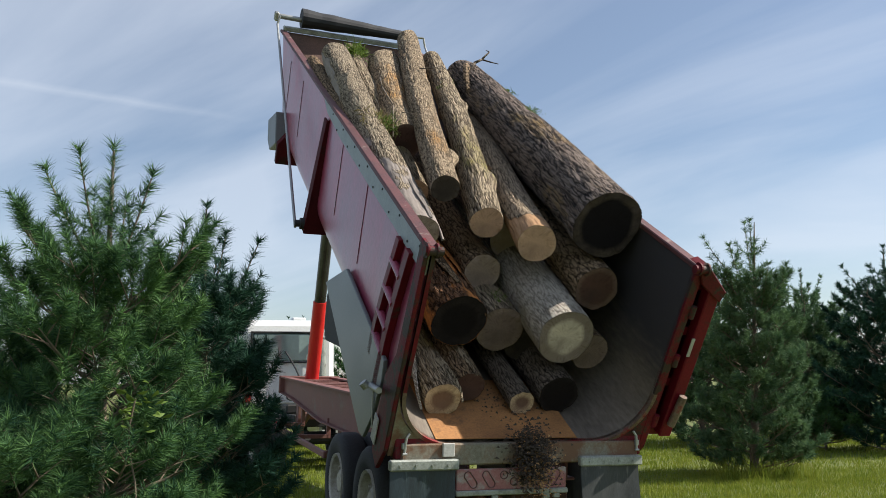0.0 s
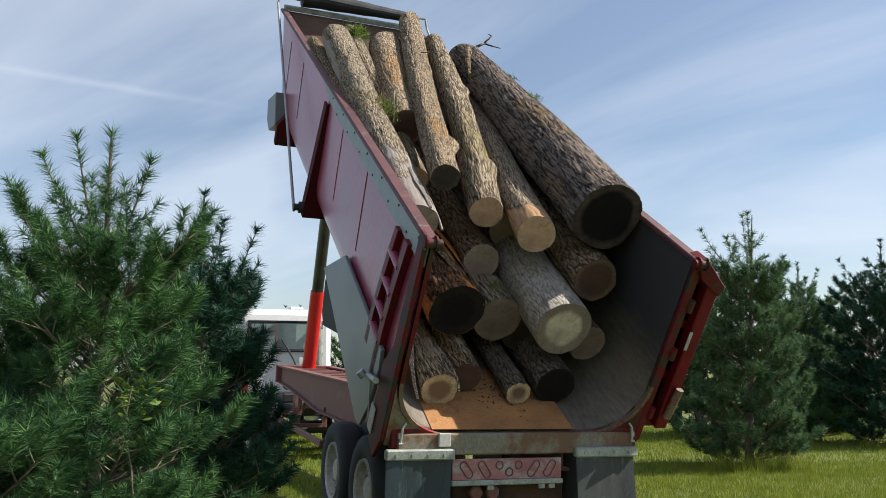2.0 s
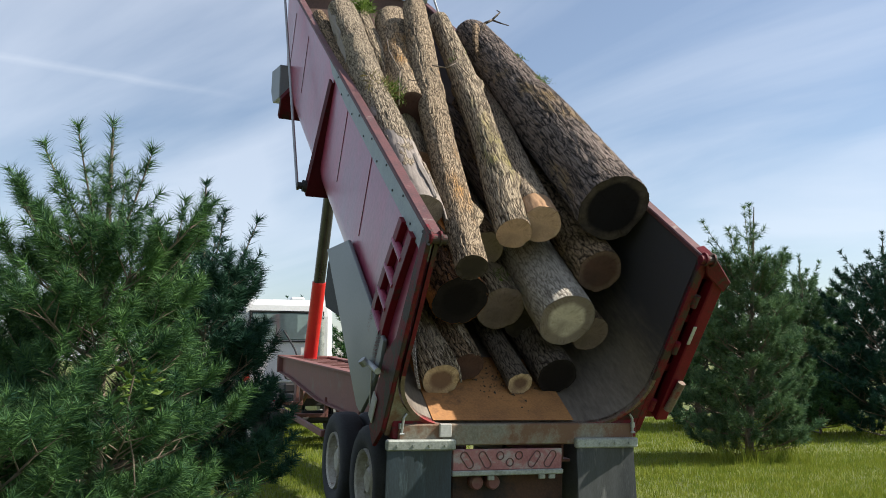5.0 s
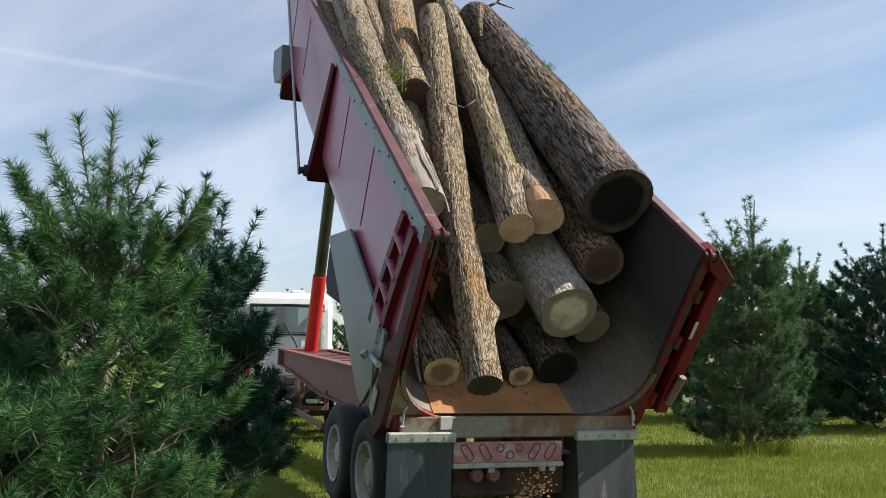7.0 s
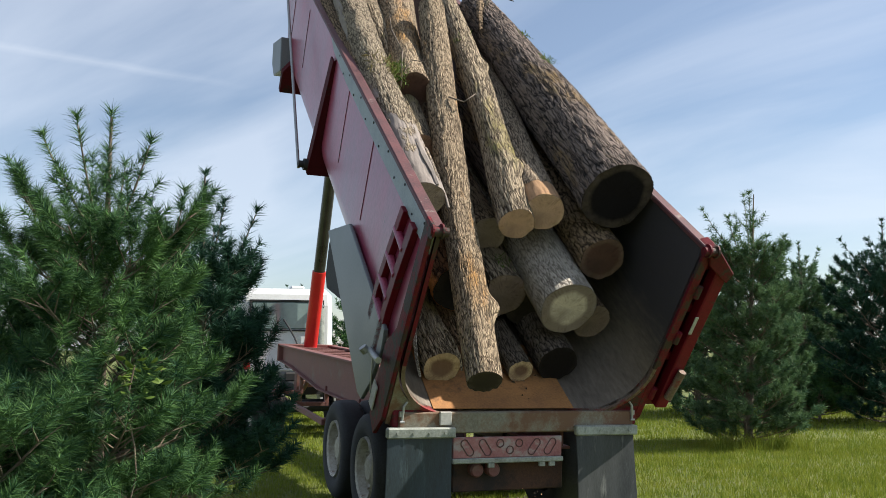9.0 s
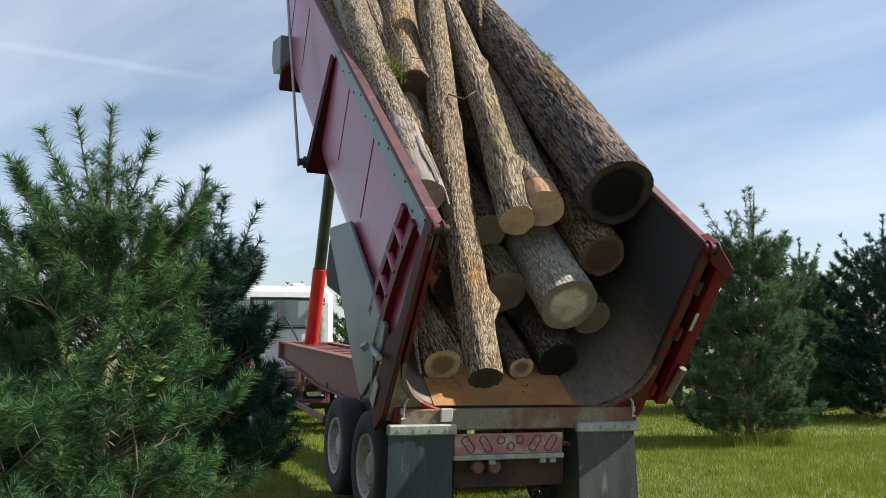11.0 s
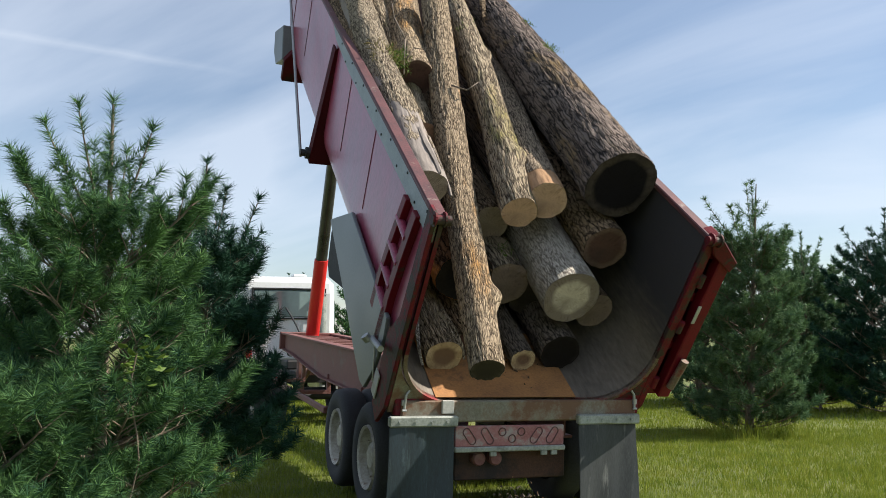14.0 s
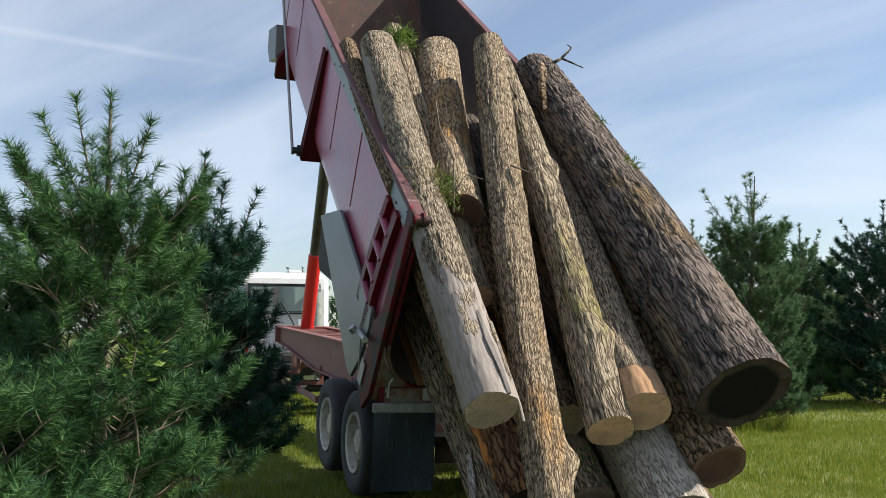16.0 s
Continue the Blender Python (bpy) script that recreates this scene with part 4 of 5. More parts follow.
    slab(bm, [(-1.38, 0.12), (-1.38, 0.45), (-1.2, 0.70), (-0.8, 0.25), (-0.8, 0.12)], 1, 7.45, 7.60, 0.008)
    part("front_bolster_plate", bm, RED_GRIMY_SHADE, bed)
    # head wall and tarp roll
    bm = B()
    front, rear = [[bm.verts.new((u, nose(w) - d, w)) for u, w in inside] for d in (0.0, 0.06)]
    n = len(inside)
    for i in range(n // 2):
        for ring in (front, rear):
            if i + 1 < n - 2 - i:
                bm.faces.new((ring[i], ring[i + 1], ring[n - 2 - i], ring[n - 1 - i]))
    bmesh.ops.recalc_face_normals(bm, faces=bm.faces)
    part("head_wall", bm, HEAD, bed, "rusty dark head wall")
    bm = box(B(), -1.24, 1.24, BED_L - 0.10, BED_L + 0.03, BED_TOP + 0.02, BED_TOP + 0.10, 0.012)
    part("head_wall_cap", bm, BUMPER_LIGHT, bed)
    bm = B()
    seg = 16
    rows = []
    for i in range(25):
        u = -0.95 + 2.03 * i / 24
        rr = 0.165 - 0.085 * i / 24 + 0.012 * noise.noise((u * 4, 3.1, 0))
        rows.append([bm.verts.new((u, BED_L + 0.0 + rr * math.cos(k / seg * 6.2832) * 1.2, BED_TOP + 0.275 - 0.03 * i / 24 + rr * math.sin(k / seg * 6.2832))) for k in range(seg)])
    for a, b in zip(rows, rows[1:]):
        for k in range(seg):
            bm.faces.new((a[k], a[(k + 1) % seg], b[(k + 1) % seg], b[k]))
    bm.faces.new(rows[0])
    bm.faces.new(rows[-1])
    bmesh.ops.recalc_face_normals(bm, faces=bm.faces)
    part("tarp_roll", bm, TARP, bed, "rolled black vinyl tarp")
    bm = tube(B(), (-1.34, BED_L, BED_TOP + 0.25), (-0.9, BED_L, BED_TOP + 0.24), 0.045, seg=12)
    box(bm, -1.42, -1.34, BED_L - 0.06, BED_L + 0.06, BED_TOP + 0.16, BED_TOP + 0.32, 0.02)
    part("tarp_motor", bm, STEEL, bed)
    # barn-door tailgate folded back along the right side
    bm = B()
    box(bm, 1.30, 1.35, 0.06, 2.45, 0.14, 1.80, 0.01)
    part("tailgate_skin", bm, RED_GATE, bed, "red tailgate skin, swung open against the side")
    bm = B()
    box(bm, 1.42, 1.55, -0.02, 0.10, 0.16, 1.72, 0.012)
    box(bm, 1.35, 1.56, 2.36, 2.46, 0.10, 1.72, 0.012)
    for w in (0.10, 0.65, 1.2, 1.66):
        box(bm, 1.352, 1.54, 0.10, 2.36, w, w + 0.09, 0.01)
    box(bm, 1.545, 1.565, 0.10, 2.40, 0.16, 1.72, 0.004)
    part("tailgate_frame", bm, RED_GATE, bed)
    bm = B()
    slab(bm, [(1.20, BED_TOP + 0.03), (1.28, BED_TOP + 0.06), (1.58, 1.72), (1.54, 1.62), (1.30, 1.78)], 1, -0.05, 0.12, 0.008)
    part("gate_bracket", bm, RED_WORN, bed)
    bm = tube(B(), (1.47, -0.06, 0.32), (1.50, -0.06, 0.64), 0.038, seg=16)
    part("hinge_barrel", bm, RUST_DARK, bed, "rusty steel hinge barrel")
    bm = box(B(), 1.40, 1.435, -0.035, -0.024, 1.05, 1.24, 0.003)
    part("reflector", bm, REFLECT, bed)
    for w in (0.35, 1.0, 1.5):
        part("gate_hinge", tube(B(), (1.31, -0.02, w - 0.06), (1.31, -0.02, w + 0.06), 0.03, seg=12), RED_WORN, bed)
    return bed


def make_hoist(tr):
    """Telescopic hoist: a red outer tube and two dark stages; each points from its foot to the head of the bed."""
    outer = part("hoist_tube", tube(B(), (0, 0, 0), (0, 0, 1.75), 0.132, seg=28), RED_NEW, tr, "bright red hoist tube", False)
    bm = tube(B(), (0, 0, 0), (0, 0, 2.3), 0.112, seg=24)
    tube(bm, (0, 0, 2.22), (0, 0, 2.32), 0.122, seg=24)
    s1 = part("hoist_stage", bm, CHROME, tr, "dark oily hoist stage")
    bm = tube(B(), (0, 0, 0), (0, 0, 2.3), 0.094, seg=24)
    s2 = part("hoist_stage", bm, CHROME, tr, "dark oily hoist stage")
    return outer, s1, s2


def hoist_rows(shift):
    foot = Vector((0, 9.50, 0.12))
    rows = []
    for r in TRAILER_ROWS:
        head = bed_turn(r[0]) @ Vector((0, 9.35, -0.05))
        d = head - foot
        q = d.to_track_quat("Z", "Y").to_matrix().to_4x4()
        full = d.length
        rows.append((r[0], Matrix.Translation(foot + d.normalized() * shift(full)) @ q))
    return rows


# ---- the tractor ----
def make_tractor():
    """Local space: x across, y forward from the trailer's rear hinge line, z from the ground."""
    t = tagged(empty("semi_truck"), "white conventional semi truck with exhaust stack, coupled to the trailer", "truck")
    y0 = 11.6
    bm = B()
    slab(bm, [(y0, 1.05), (y0, 2.75), (y0 + 0.12, 2.98), (y0 + 0.5, 3.04), (y0 + 1.4, 3.0), (y0 + 1.75, 2.2), (y0 + 1.9, 2.1), (y0 + 1.9, 1.05)], 0, -1.10, 0.98, 0.13)
    part("cab", bm, WHITE, t, "white painted cab")
    bm = B()
    slab(bm, [(y0 + 1.85, 0.95), (y0 + 1.85, 1.95), (y0 + 3.6, 1.75), (y0 + 3.75, 1.0)], 0, -0.85, 0.85, 0.06)
    part("bonnet", bm, WHITE, t)
    bm = box(B(), -0.86, 0.72, y0 - 0.02, y0 + 0.06, 2.08, 2.70, 0.03)
    part("rear_window", bm, GLASS_DARK, t, "dark rear cab window")
    bm = B()
    for x0, x1, z0, z1 in ((-0.90, 0.76, 2.70, 2.74), (-0.90, 0.76, 2.04, 2.08), (-0.90, -0.86, 2.08, 2.70), (0.72, 0.76, 2.08, 2.70)):
        box(bm, x0, x1, y0 - 0.035, y0 + 0.03, z0, z1, 0.008)
    part("window_frame", bm, BLACK, t)
    bm = slab(B(), [(y0 + 0.5, 3.02), (y0 + 0.95, 3.02), (y0 + 0.85, 3.10), (y0 + 0.55, 3.10)], 0, 0.1, 0.42, 0.03)
    part("roof_vent", bm, WHITE, t)
    for s in (-1, 1):
        bm = box(B(), s * 1.24 - 0.04 - 0.11, s * 1.24 - 0.04 + 0.11, y0 + 1.45, y0 + 1.53, 1.9, 2.55, 0.03)
        tube(bm, (s * 1.08, y0 + 1.5, 2.5), (s * 1.24 - 0.04, y0 + 1.5, 2.5), 0.018, seg=8)
        tube(bm, (s * 1.08, y0 + 1.5, 1.95), (s * 1.24 - 0.04, y0 + 1.5, 1.95), 0.018, seg=8)
        part("wing_mirror", bm, BLACK, t, "tall black wing mirror")
        bm = box(B(), s * 1.24 - 0.04 - 0.10, s * 1.24 - 0.04 + 0.10, y0 + 1.442, y0 + 1.452, 1.93, 2.52, 0.02)
        part("mirror_glass", bm, GLASS_DARK, t)
        bm = box(B(), s * 1.22 - 0.16, s * 1.22 + 0.08, y0 + 1.44, y0 + 1.52, 1.68, 1.86, 0.03)
        part("spot_mirror", bm, WHITE, t)
    bm = tube(B(), (0.62, y0 - 0.22, 0.9), (0.62, y0 - 0.22, 3.35), 0.065, seg=18)
    tube(bm, (0.62, y0 - 0.22, 3.35), (0.62, y0 - 0.36, 3.55), 0.065, seg=18)
    for z in (1.4, 2.0, 2.6):
        box(bm, 0.53, 0.71, y0 - 0.30, y0 + 0.01, z - 0.02, z + 0.02, 0.004)
    part("exhaust_stack", bm, STEEL, t, "steel exhaust stack")
    bm = tube(B(), (0.62, y0 - 0.22, 1.25), (0.62, y0 - 0.22, 2.55), 0.11, seg=20)
    part("heat_shield", bm, BUMPER_LIGHT, t)
    pr = None
    bm = B()
    for i in range(13):
        k = i / 12
        p = Vector((-0.15 + 0.25 * math.sin(k * 5), y0 - 0.05 - 1.9 * k, 2.3 - 0.9 * k - 0.5 * math.sin(k * 3.14)))
        if pr:
            tube(bm, pr, p, 0.02, seg=8)
        pr = p
    part("air_hose", bm, BLACK, t, "coiled black air hose")
    bm = B()
    for s in (-1, 1):
        box(bm, s * 0.43 - 0.04, s * 0.43 + 0.04, 8.6, y0 + 3.6, 0.75, 1.02, 0.01)
    for y in (9.0, 10.4, 11.3):
        box(bm, -0.40, 0.40, y - 0.06, y + 0.06, 0.78, 0.98, 0.01)
    box(bm, -0.5, 0.5, 9.3, 10.1, 1.02, 1.2, 0.03)
    part("chassis", bm, BLACK, t)
    for y in (9.05, 10.4):
        for s, x in ((-1, -1.05), (-1, -0.74), (1, 1.05), (1, 0.74)):
            wheel(t, x, y, 0.522, s)
        part("drive_axle", tube(B(), (-0.98, y, 0.53), (0.98, y, 0.53), 0.08), BLACK, t)
    for s in (-1, 1):
        wheel(t, s * 1.0, y0 + 2.9, 0.522, s)
        bm = B()
        pts = []
        for i in range(13):
            a = math.pi * i / 12
            pts.append((10.4 + 0.66 * math.cos(a), 0.60 + 0.62 * math.sin(a)))
        pts += [(10.4 + 0.62 * math.cos(math.pi * i / 12), 0.60 + 0.58 * math.sin(math.pi * i / 12)) for i in reversed(range(13))]
        slab(bm, pts, 0, s * 0.9 - 0.32, s * 0.9 + 0.32, 0)
        part("fender", bm, BUMPER_LIGHT, t, "pale half-round rear fender")
        bm = box(B(), s * 0.88 - 0.26, s * 0.88 + 0.26, y0 - 0.1, y0 + 1.3, 0.45, 1.0, 0.06)
        part("fuel_tank", bm, WHITE, t)
        bm = box(B(), s * 0.75 - 0.08, s * 0.75 + 0.08, 8.55, 8.60, 0.80, 0.92, 0.01)
        part("tail_lamp", bm, LAMP_RED, t, "red tail lamp")
    bm = box(B(), -1.1, -0.95, 10.95, 11.25, 1.2, 1.42, 0.03)
    part("marker_lamp", bm, LAMP_RED, t, "red marker lamp")
    return t


# ---- logs ----
LOGS = []
SLIDE = [(0, 0, 0), (14.15, 0, 0), (14.5, 0.05, 0), (14.75, 0.34, 0), (15.0, 0.75, 0), (15.25, 1.20, 0.02), (15.5, 1.69, 0.05), (15.75, 2.26, 0.08), (16.0, 2.87, 0.11)]


def log(label, r0, r1, near, far, bark_mat, cut_mat, seed=1, ridge=0.012, knots=0, moves=(), rings=None, bumps=(), group="dumped logs"):
    """A felled log. near and far: the two ends in the bed's space; moves: rows (seconds, near, far) where it slips on the load before all slide out."""
    thing = tagged(empty("log"), label, "log", group)
    near, far = Vector(near), Vector(far)
    length = (far - near).length
    rng = random.Random(seed)
    seg = 96 if r0 < 0.3 else 150
    n = rings or max(40, int(length * 22))
    bend = (rng.uniform(-0.05, 0.05), rng.uniform(-0.05, 0.05))
    lumps = [(rng.uniform(0.1, 0.9) * length, rng.uniform(0, 6.28), rng.uniform(0.02, 0.05)) for _ in range(knots)]
    lumps += list(bumps)
    verts = []
    for j in range(n + 1):
        y = length * j / n
        k = j / n
        cx, cz = bend[0] * math.sin(k * math.pi), bend[1] * math.sin(k * math.pi)
        base = r0 + (r1 - r0) * k + 0.018 * noise.noise((seed * 3.1, y * 0.8, 0))
        for i in range(seg):
            a = i / seg * 2 * math.pi
            ca, sa = math.cos(a), math.sin(a)
            r = base * (1 + 0.07 * noise.noise((ca * 1.2 + seed, sa * 1.2, y * 0.5)))
            f = noise.noise((ca * base * 44 + seed, sa * base * 44, y * 4.0)) + 0.5 * noise.noise((ca * base * 80, sa * base * 80 + seed, y * 8))
            r += ridge * (0.4 - abs(f) * 1.6) * (0.35 if j in (0, n) else 1.0)
            for ly, la, lh in lumps:
                da = (a - la + math.pi) % (2 * math.pi) - math.pi
                q = ((y - ly) / 0.11) ** 2 + (da * base / 0.09) ** 2
                if q < 6:
                    r += lh * math.exp(-q)
            ragged = 0.014 * noise.noise((ca * 3, sa * 3, seed)) if j in (0, n) else 0
            verts.append((cx + r * ca, y + ragged, cz + r * sa))
    idx = np.arange((n + 1) * seg).reshape(n + 1, seg)
    a, b = idx[:-1], idx[1:]
    faces = np.stack([a, np.roll(a, -1, 1), np.roll(b, -1, 1), b], -1).reshape(-1, 4)[:, ::-1]
    raw("bark", np.array(verts), faces, bark_mat, thing, True)
    v = np.array(verts).reshape(n + 1, seg, 3)
    for ring, flip, nm in ((v[0], 1, "cut_end"), (v[-1], -1, "cut_end")):
        c = ring.mean(0)
        pts, fs = [], []
        for k in (0.985, 0.7, 0.35):
            for p in ring:
                q = c + (p - c) * k
                pts.append((q[0], (p[1] if k > 0.9 else c[1]) + flip * 0.006 * (1 - k) + 0.004 * noise.noise((q[0] * 9, q[2] * 9, seed)), q[2]))
        pts.append((c[0], c[1] + flip * 0.006, c[2]))
        for k in range(2):
            for i in range(seg):
                f = (k * seg + i, k * seg + (i + 1) % seg, (k + 1) * seg + (i + 1) % seg, (k + 1) * seg + i)
                fs.append(f if flip > 0 else f[::-1])
        for i in range(seg):
            f = (2 * seg + i, 2 * seg + (i + 1) % seg, 3 * seg)
            fs.append(f if flip > 0 else f[::-1])
        raw(nm, pts, fs, cut_mat, thing)
    LOGS.append((thing, near, far, moves, max(r0, r1)))
    return thing


def log_pose(t, near, far, moves, r):
    if moves:
        ts = [m[0] for m in moves]
        near = Vector([float(np.interp(t, ts, [m[1][k] for m in moves])) for k in range(3)])
        far = Vector([float(np.interp(t, ts, [m[2][k] for m in moves])) for k in range(3)])
    q, drop = at(SLIDE, t, 1), at(SLIDE, t, 2)
    m = bed_pose(t)
    a, b = m @ (near + Vector((-drop, -q, -drop))), m @ (far + Vector((0, -q, 0)))
    a.z, b.z = max(a.z, r + 0.01), max(b.z, r + 0.01)
    y = (b - a).normalized()
    x = y.cross(Vector((0, 0, 1))).normalized()
    z = x.cross(y)
    rot = Matrix((x, y, z)).transposed().to_4x4()
    return Matrix.Translation(a) @ rot


def make_logs():
    w = log("long grey log with furrowed bark and large bare patches", 0.186, 0.19, (-0.97, 1.1, 1.61), (-0.92, 6.3, 2.20), BARK_BARE, CUT_GREY, 1, 0.012, 1)
    b0, b4, b6 = (-0.16, 1.5, 1.62), (-0.10, 1.0, 1.55), (-0.08, 0.98, 1.51)
    f0, f4, f6 = (0.62, 6.6, 2.27), (0.43, 6.12, 2.33), (0.48, 6.1, 2.27)
    b = log("slim crooked tan log with a swollen knot", 0.170, 0.15, b6, f6, BARK_GREY, CUT_TAN, 2, 0.013, 3,
            moves=[(0, b0, f0), (2.2, b0, f0), (2.6, (-0.14, 1.35, 1.60), (0.57, 6.45, 2.29)), (3.0, (-0.12, 1.14, 1.57), (0.49, 6.25, 2.31)), (3.5, (-0.11, 1.03, 1.55), (0.45, 6.14, 2.33)), (4.2, b4, f4), (6.3, b6, f6), (16, b6, f6)], bumps=[(2.95, 0.5, 0.04), (3.05, -0.7, 0.035), (0.75, 1.2, 0.03)])
    log("tan log with loose bark and a bare stripe", 0.192, 0.17, (0.20, 1.05, 1.62), (0.90, 5.6, 1.84), BARK_STRIPE, CUT_TAN, 3, 0.012, 1)
    d0, d4, d6 = (-0.66, 1.5, 1.93), (-0.65, 0.88, 1.75), (-0.72, -0.5, 0.87)
    g0, g4, g6 = (0.30, 6.9, 2.45), (0.03, 6.28, 2.47), (-0.07, 4.9, 2.42)
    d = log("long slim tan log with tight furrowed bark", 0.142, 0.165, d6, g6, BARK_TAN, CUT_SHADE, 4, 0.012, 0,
            moves=[(0, d0, g0), (2.2, d0, g0), (2.6, (-0.66, 1.30, 1.90), (0.22, 6.7, 2.46)), (3.0, (-0.655, 1.2, 1.87), (0.17, 6.6, 2.46)), (3.5, (-0.65, 1.05, 1.81), (0.10, 6.45, 2.47)), (4.2, d4, g4), (4.9, (-0.67, 0.50, 1.50), (-0.01, 5.9, 2.46)), (5.6, (-0.70, -0.12, 1.12), (-0.05, 5.28, 2.43)), (6.2, d6, g6), (15.5, d6, g6), (16, (-0.70, -0.1, 0.90), (0.04, 5.35, 2.58))],
            bumps=[(0.74, 0.15, 0.075), (1.75, -0.6, 0.02), (3.2, 0.5, 0.02)])
    big = log("huge dark log with deep furrowed bark, black cut end", 0.35, 0.28, (0.80, 0.9, 1.92), (0.99, 6.1, 2.16), BARK_DARK, CUT_DARK, 5, 0.024, 2)
    log("thick pale ash log with a pale heart", 0.285, 0.25, (0.45, 0.5, 0.92), (0.50, 5.3, 1.02), BARK_PALE, CUT_PALE, 6, 0.008, 0)
    log("short brown log end tucked beneath the ash log", 0.185, 0.17, (0.83, 0.62, 0.70), (0.78, 4.8, 0.78), BARK_BROWN, CUT_DULL, 7, 0.008, 0, rings=40)
    log("dark brown log with a rotten red heart", 0.22, 0.22, (0.82, 0.8, 1.30), (0.88, 5.4, 1.34), BARK_BROWN, CUT_RED, 8, 0.014, 1)
    log("brown log with a grey weathered end", 0.195, 0.18, (-0.08, 1.5, 1.09), (-0.06, 5.8, 1.20), BARK_BROWN, CUT_GREY, 9, 0.010, 0, rings=60)
    log("thick log with torn orange bark and black end", 0.272, 0.22, (-0.46, 0.93, 0.82), (-0.46, 5.4, 0.88), BARK_SPLIT, CUT_BLACK, 10, 0.026, 2)
    log("mossy grey log with a dark grey end", 0.24, 0.2, (0.02, 1.0, 0.71), (0.03, 5.4, 0.78), BARK_GREY, CUT_DULL, 11, 0.012, 0)
    log("small log with peeling bark and ringed tan end", 0.172, 0.16, (-0.69, 0.38, 0.295), (-0.66, 4.9, 0.30), BARK_GREY, CUT_RING, 12, 0.014, 1)
    log("dark small log with brown end", 0.155, 0.15, (-0.38, 0.55, 0.33), (-0.36, 5.0, 0.33), BARK_BROWN, CUT_RED, 13, 0.013, 0, rings=60)
    log("thin dark log with a pale sapwood ring", 0.115, 0.11, (0.11, 0.38, 0.27), (0.12, 4.4, 0.26), BARK_THIN, CUT_RING_SMALL, 14, 0.008, 0, rings=60)
    log("short dark log with a black end", 0.205, 0.19, (0.50, 0.42, 0.335), (0.47, 4.6, 0.34), BARK_THIN, CUT_BLACK, 15, 0.016, 0, rings=60)
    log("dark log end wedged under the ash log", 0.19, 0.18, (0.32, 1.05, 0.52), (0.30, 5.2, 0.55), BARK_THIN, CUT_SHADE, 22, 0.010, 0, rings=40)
    log("thick brown log deep in the load", 0.21, 0.24, (-0.58, 3.3, 1.86), (-0.11, 6.5, 2.11), BARK_TAN, CUT_RED, 16, 0.010, 0)
    log("grey log with a tuft of weeds at its top", 0.155, 0.13, (-0.62, 2.5, 1.52), (-0.57, 7.0, 2.16), BARK_GREY, CUT_TAN, 17, 0.010, 0)
    log("slim brown log against the bed side", 0.10, 0.10, (-1.09, 3.6, 1.90), (-1.10, 6.9, 1.94), BARK_BROWN, CUT_DULL, 18, 0.012, 0, rings=60)
    log("dark furrowed log buried in the load", 0.2, 0.2, (0.15, 1.9, 0.52), (0.15, 6.0, 0.55), BARK_DARK, CUT_GREY, 19, 0.01, 0, rings=40)
    log("dark furrowed log buried in the load", 0.2, 0.2, (0.30, 1.9, 1.30), (0.35, 6.2, 1.34), BARK_DARK, CUT_GREY, 20, 0.01, 0, rings=40)
    log("brown scaly log buried in the load", 0.2, 0.2, (-0.80, 1.9, 1.36), (-0.75, 6.3, 1.45), BARK_BROWN, CUT_GREY, 21, 0.01, 0, rings=40)
    return w, b, d, big


def tuft(parent, x, y, z, spread, count, h, seed, mat_=WEED):
    """Weeds caught on a log: bent blades and small leaves."""
    rng = np.random.default_rng(seed)
    p = rng.normal(0, 1, (count, 3)) * np.array([spread, spread * 1.8, spread * 0.35]) + np.array([x, y, z])
    d = rng.normal(0, 0.7, (count, 3)) + np.array([0, 0, 0.7])
    d /= np.linalg.norm(d, axis=1, keepdims=True)
    ln = rng.uniform(0.4, 1.0, count)[:, None] * h
    wv = np.cross(d, rng.normal(0, 1, (count, 3)))
    wv /= np.linalg.norm(wv, axis=1, keepdims=True)
    wd = 0.0042
    mid = p + d * ln * 0.55
    tip = p + d * ln + rng.normal(0, 0.02, (count, 3)) - np.array([0, 0, 0.25]) * ln
    v = np.stack([p - wv * wd * 0.5, p + wv * wd * 0.5, mid + wv * wd, tip, mid - wv * wd], 1).reshape(-1, 3)
    f = np.arange(count * 5).reshape(-1, 5)
    ob = raw("weed_tuft", v, f, mat_, parent)
    tagged(ob, "fresh green weeds caught on the bark", kind="stuff")
    return ob


def twig(parent, pts, r0=0.012, r1=0.004, mat_=None):
    bm = B()
    pts = [Vector(q) for q in pts]
    for i in range(len(pts) - 1):
        a, b = i / (len(pts) - 1), (i + 1) / (len(pts) - 1)
        tube(bm, pts[i], pts[i + 1], r0 + (r1 - r0) * a, r0 + (r1 - r0) * b, seg=7)
    return part("twig", bm, mat_ or PINE_BARK, parent, "thin broken grey twig", True)


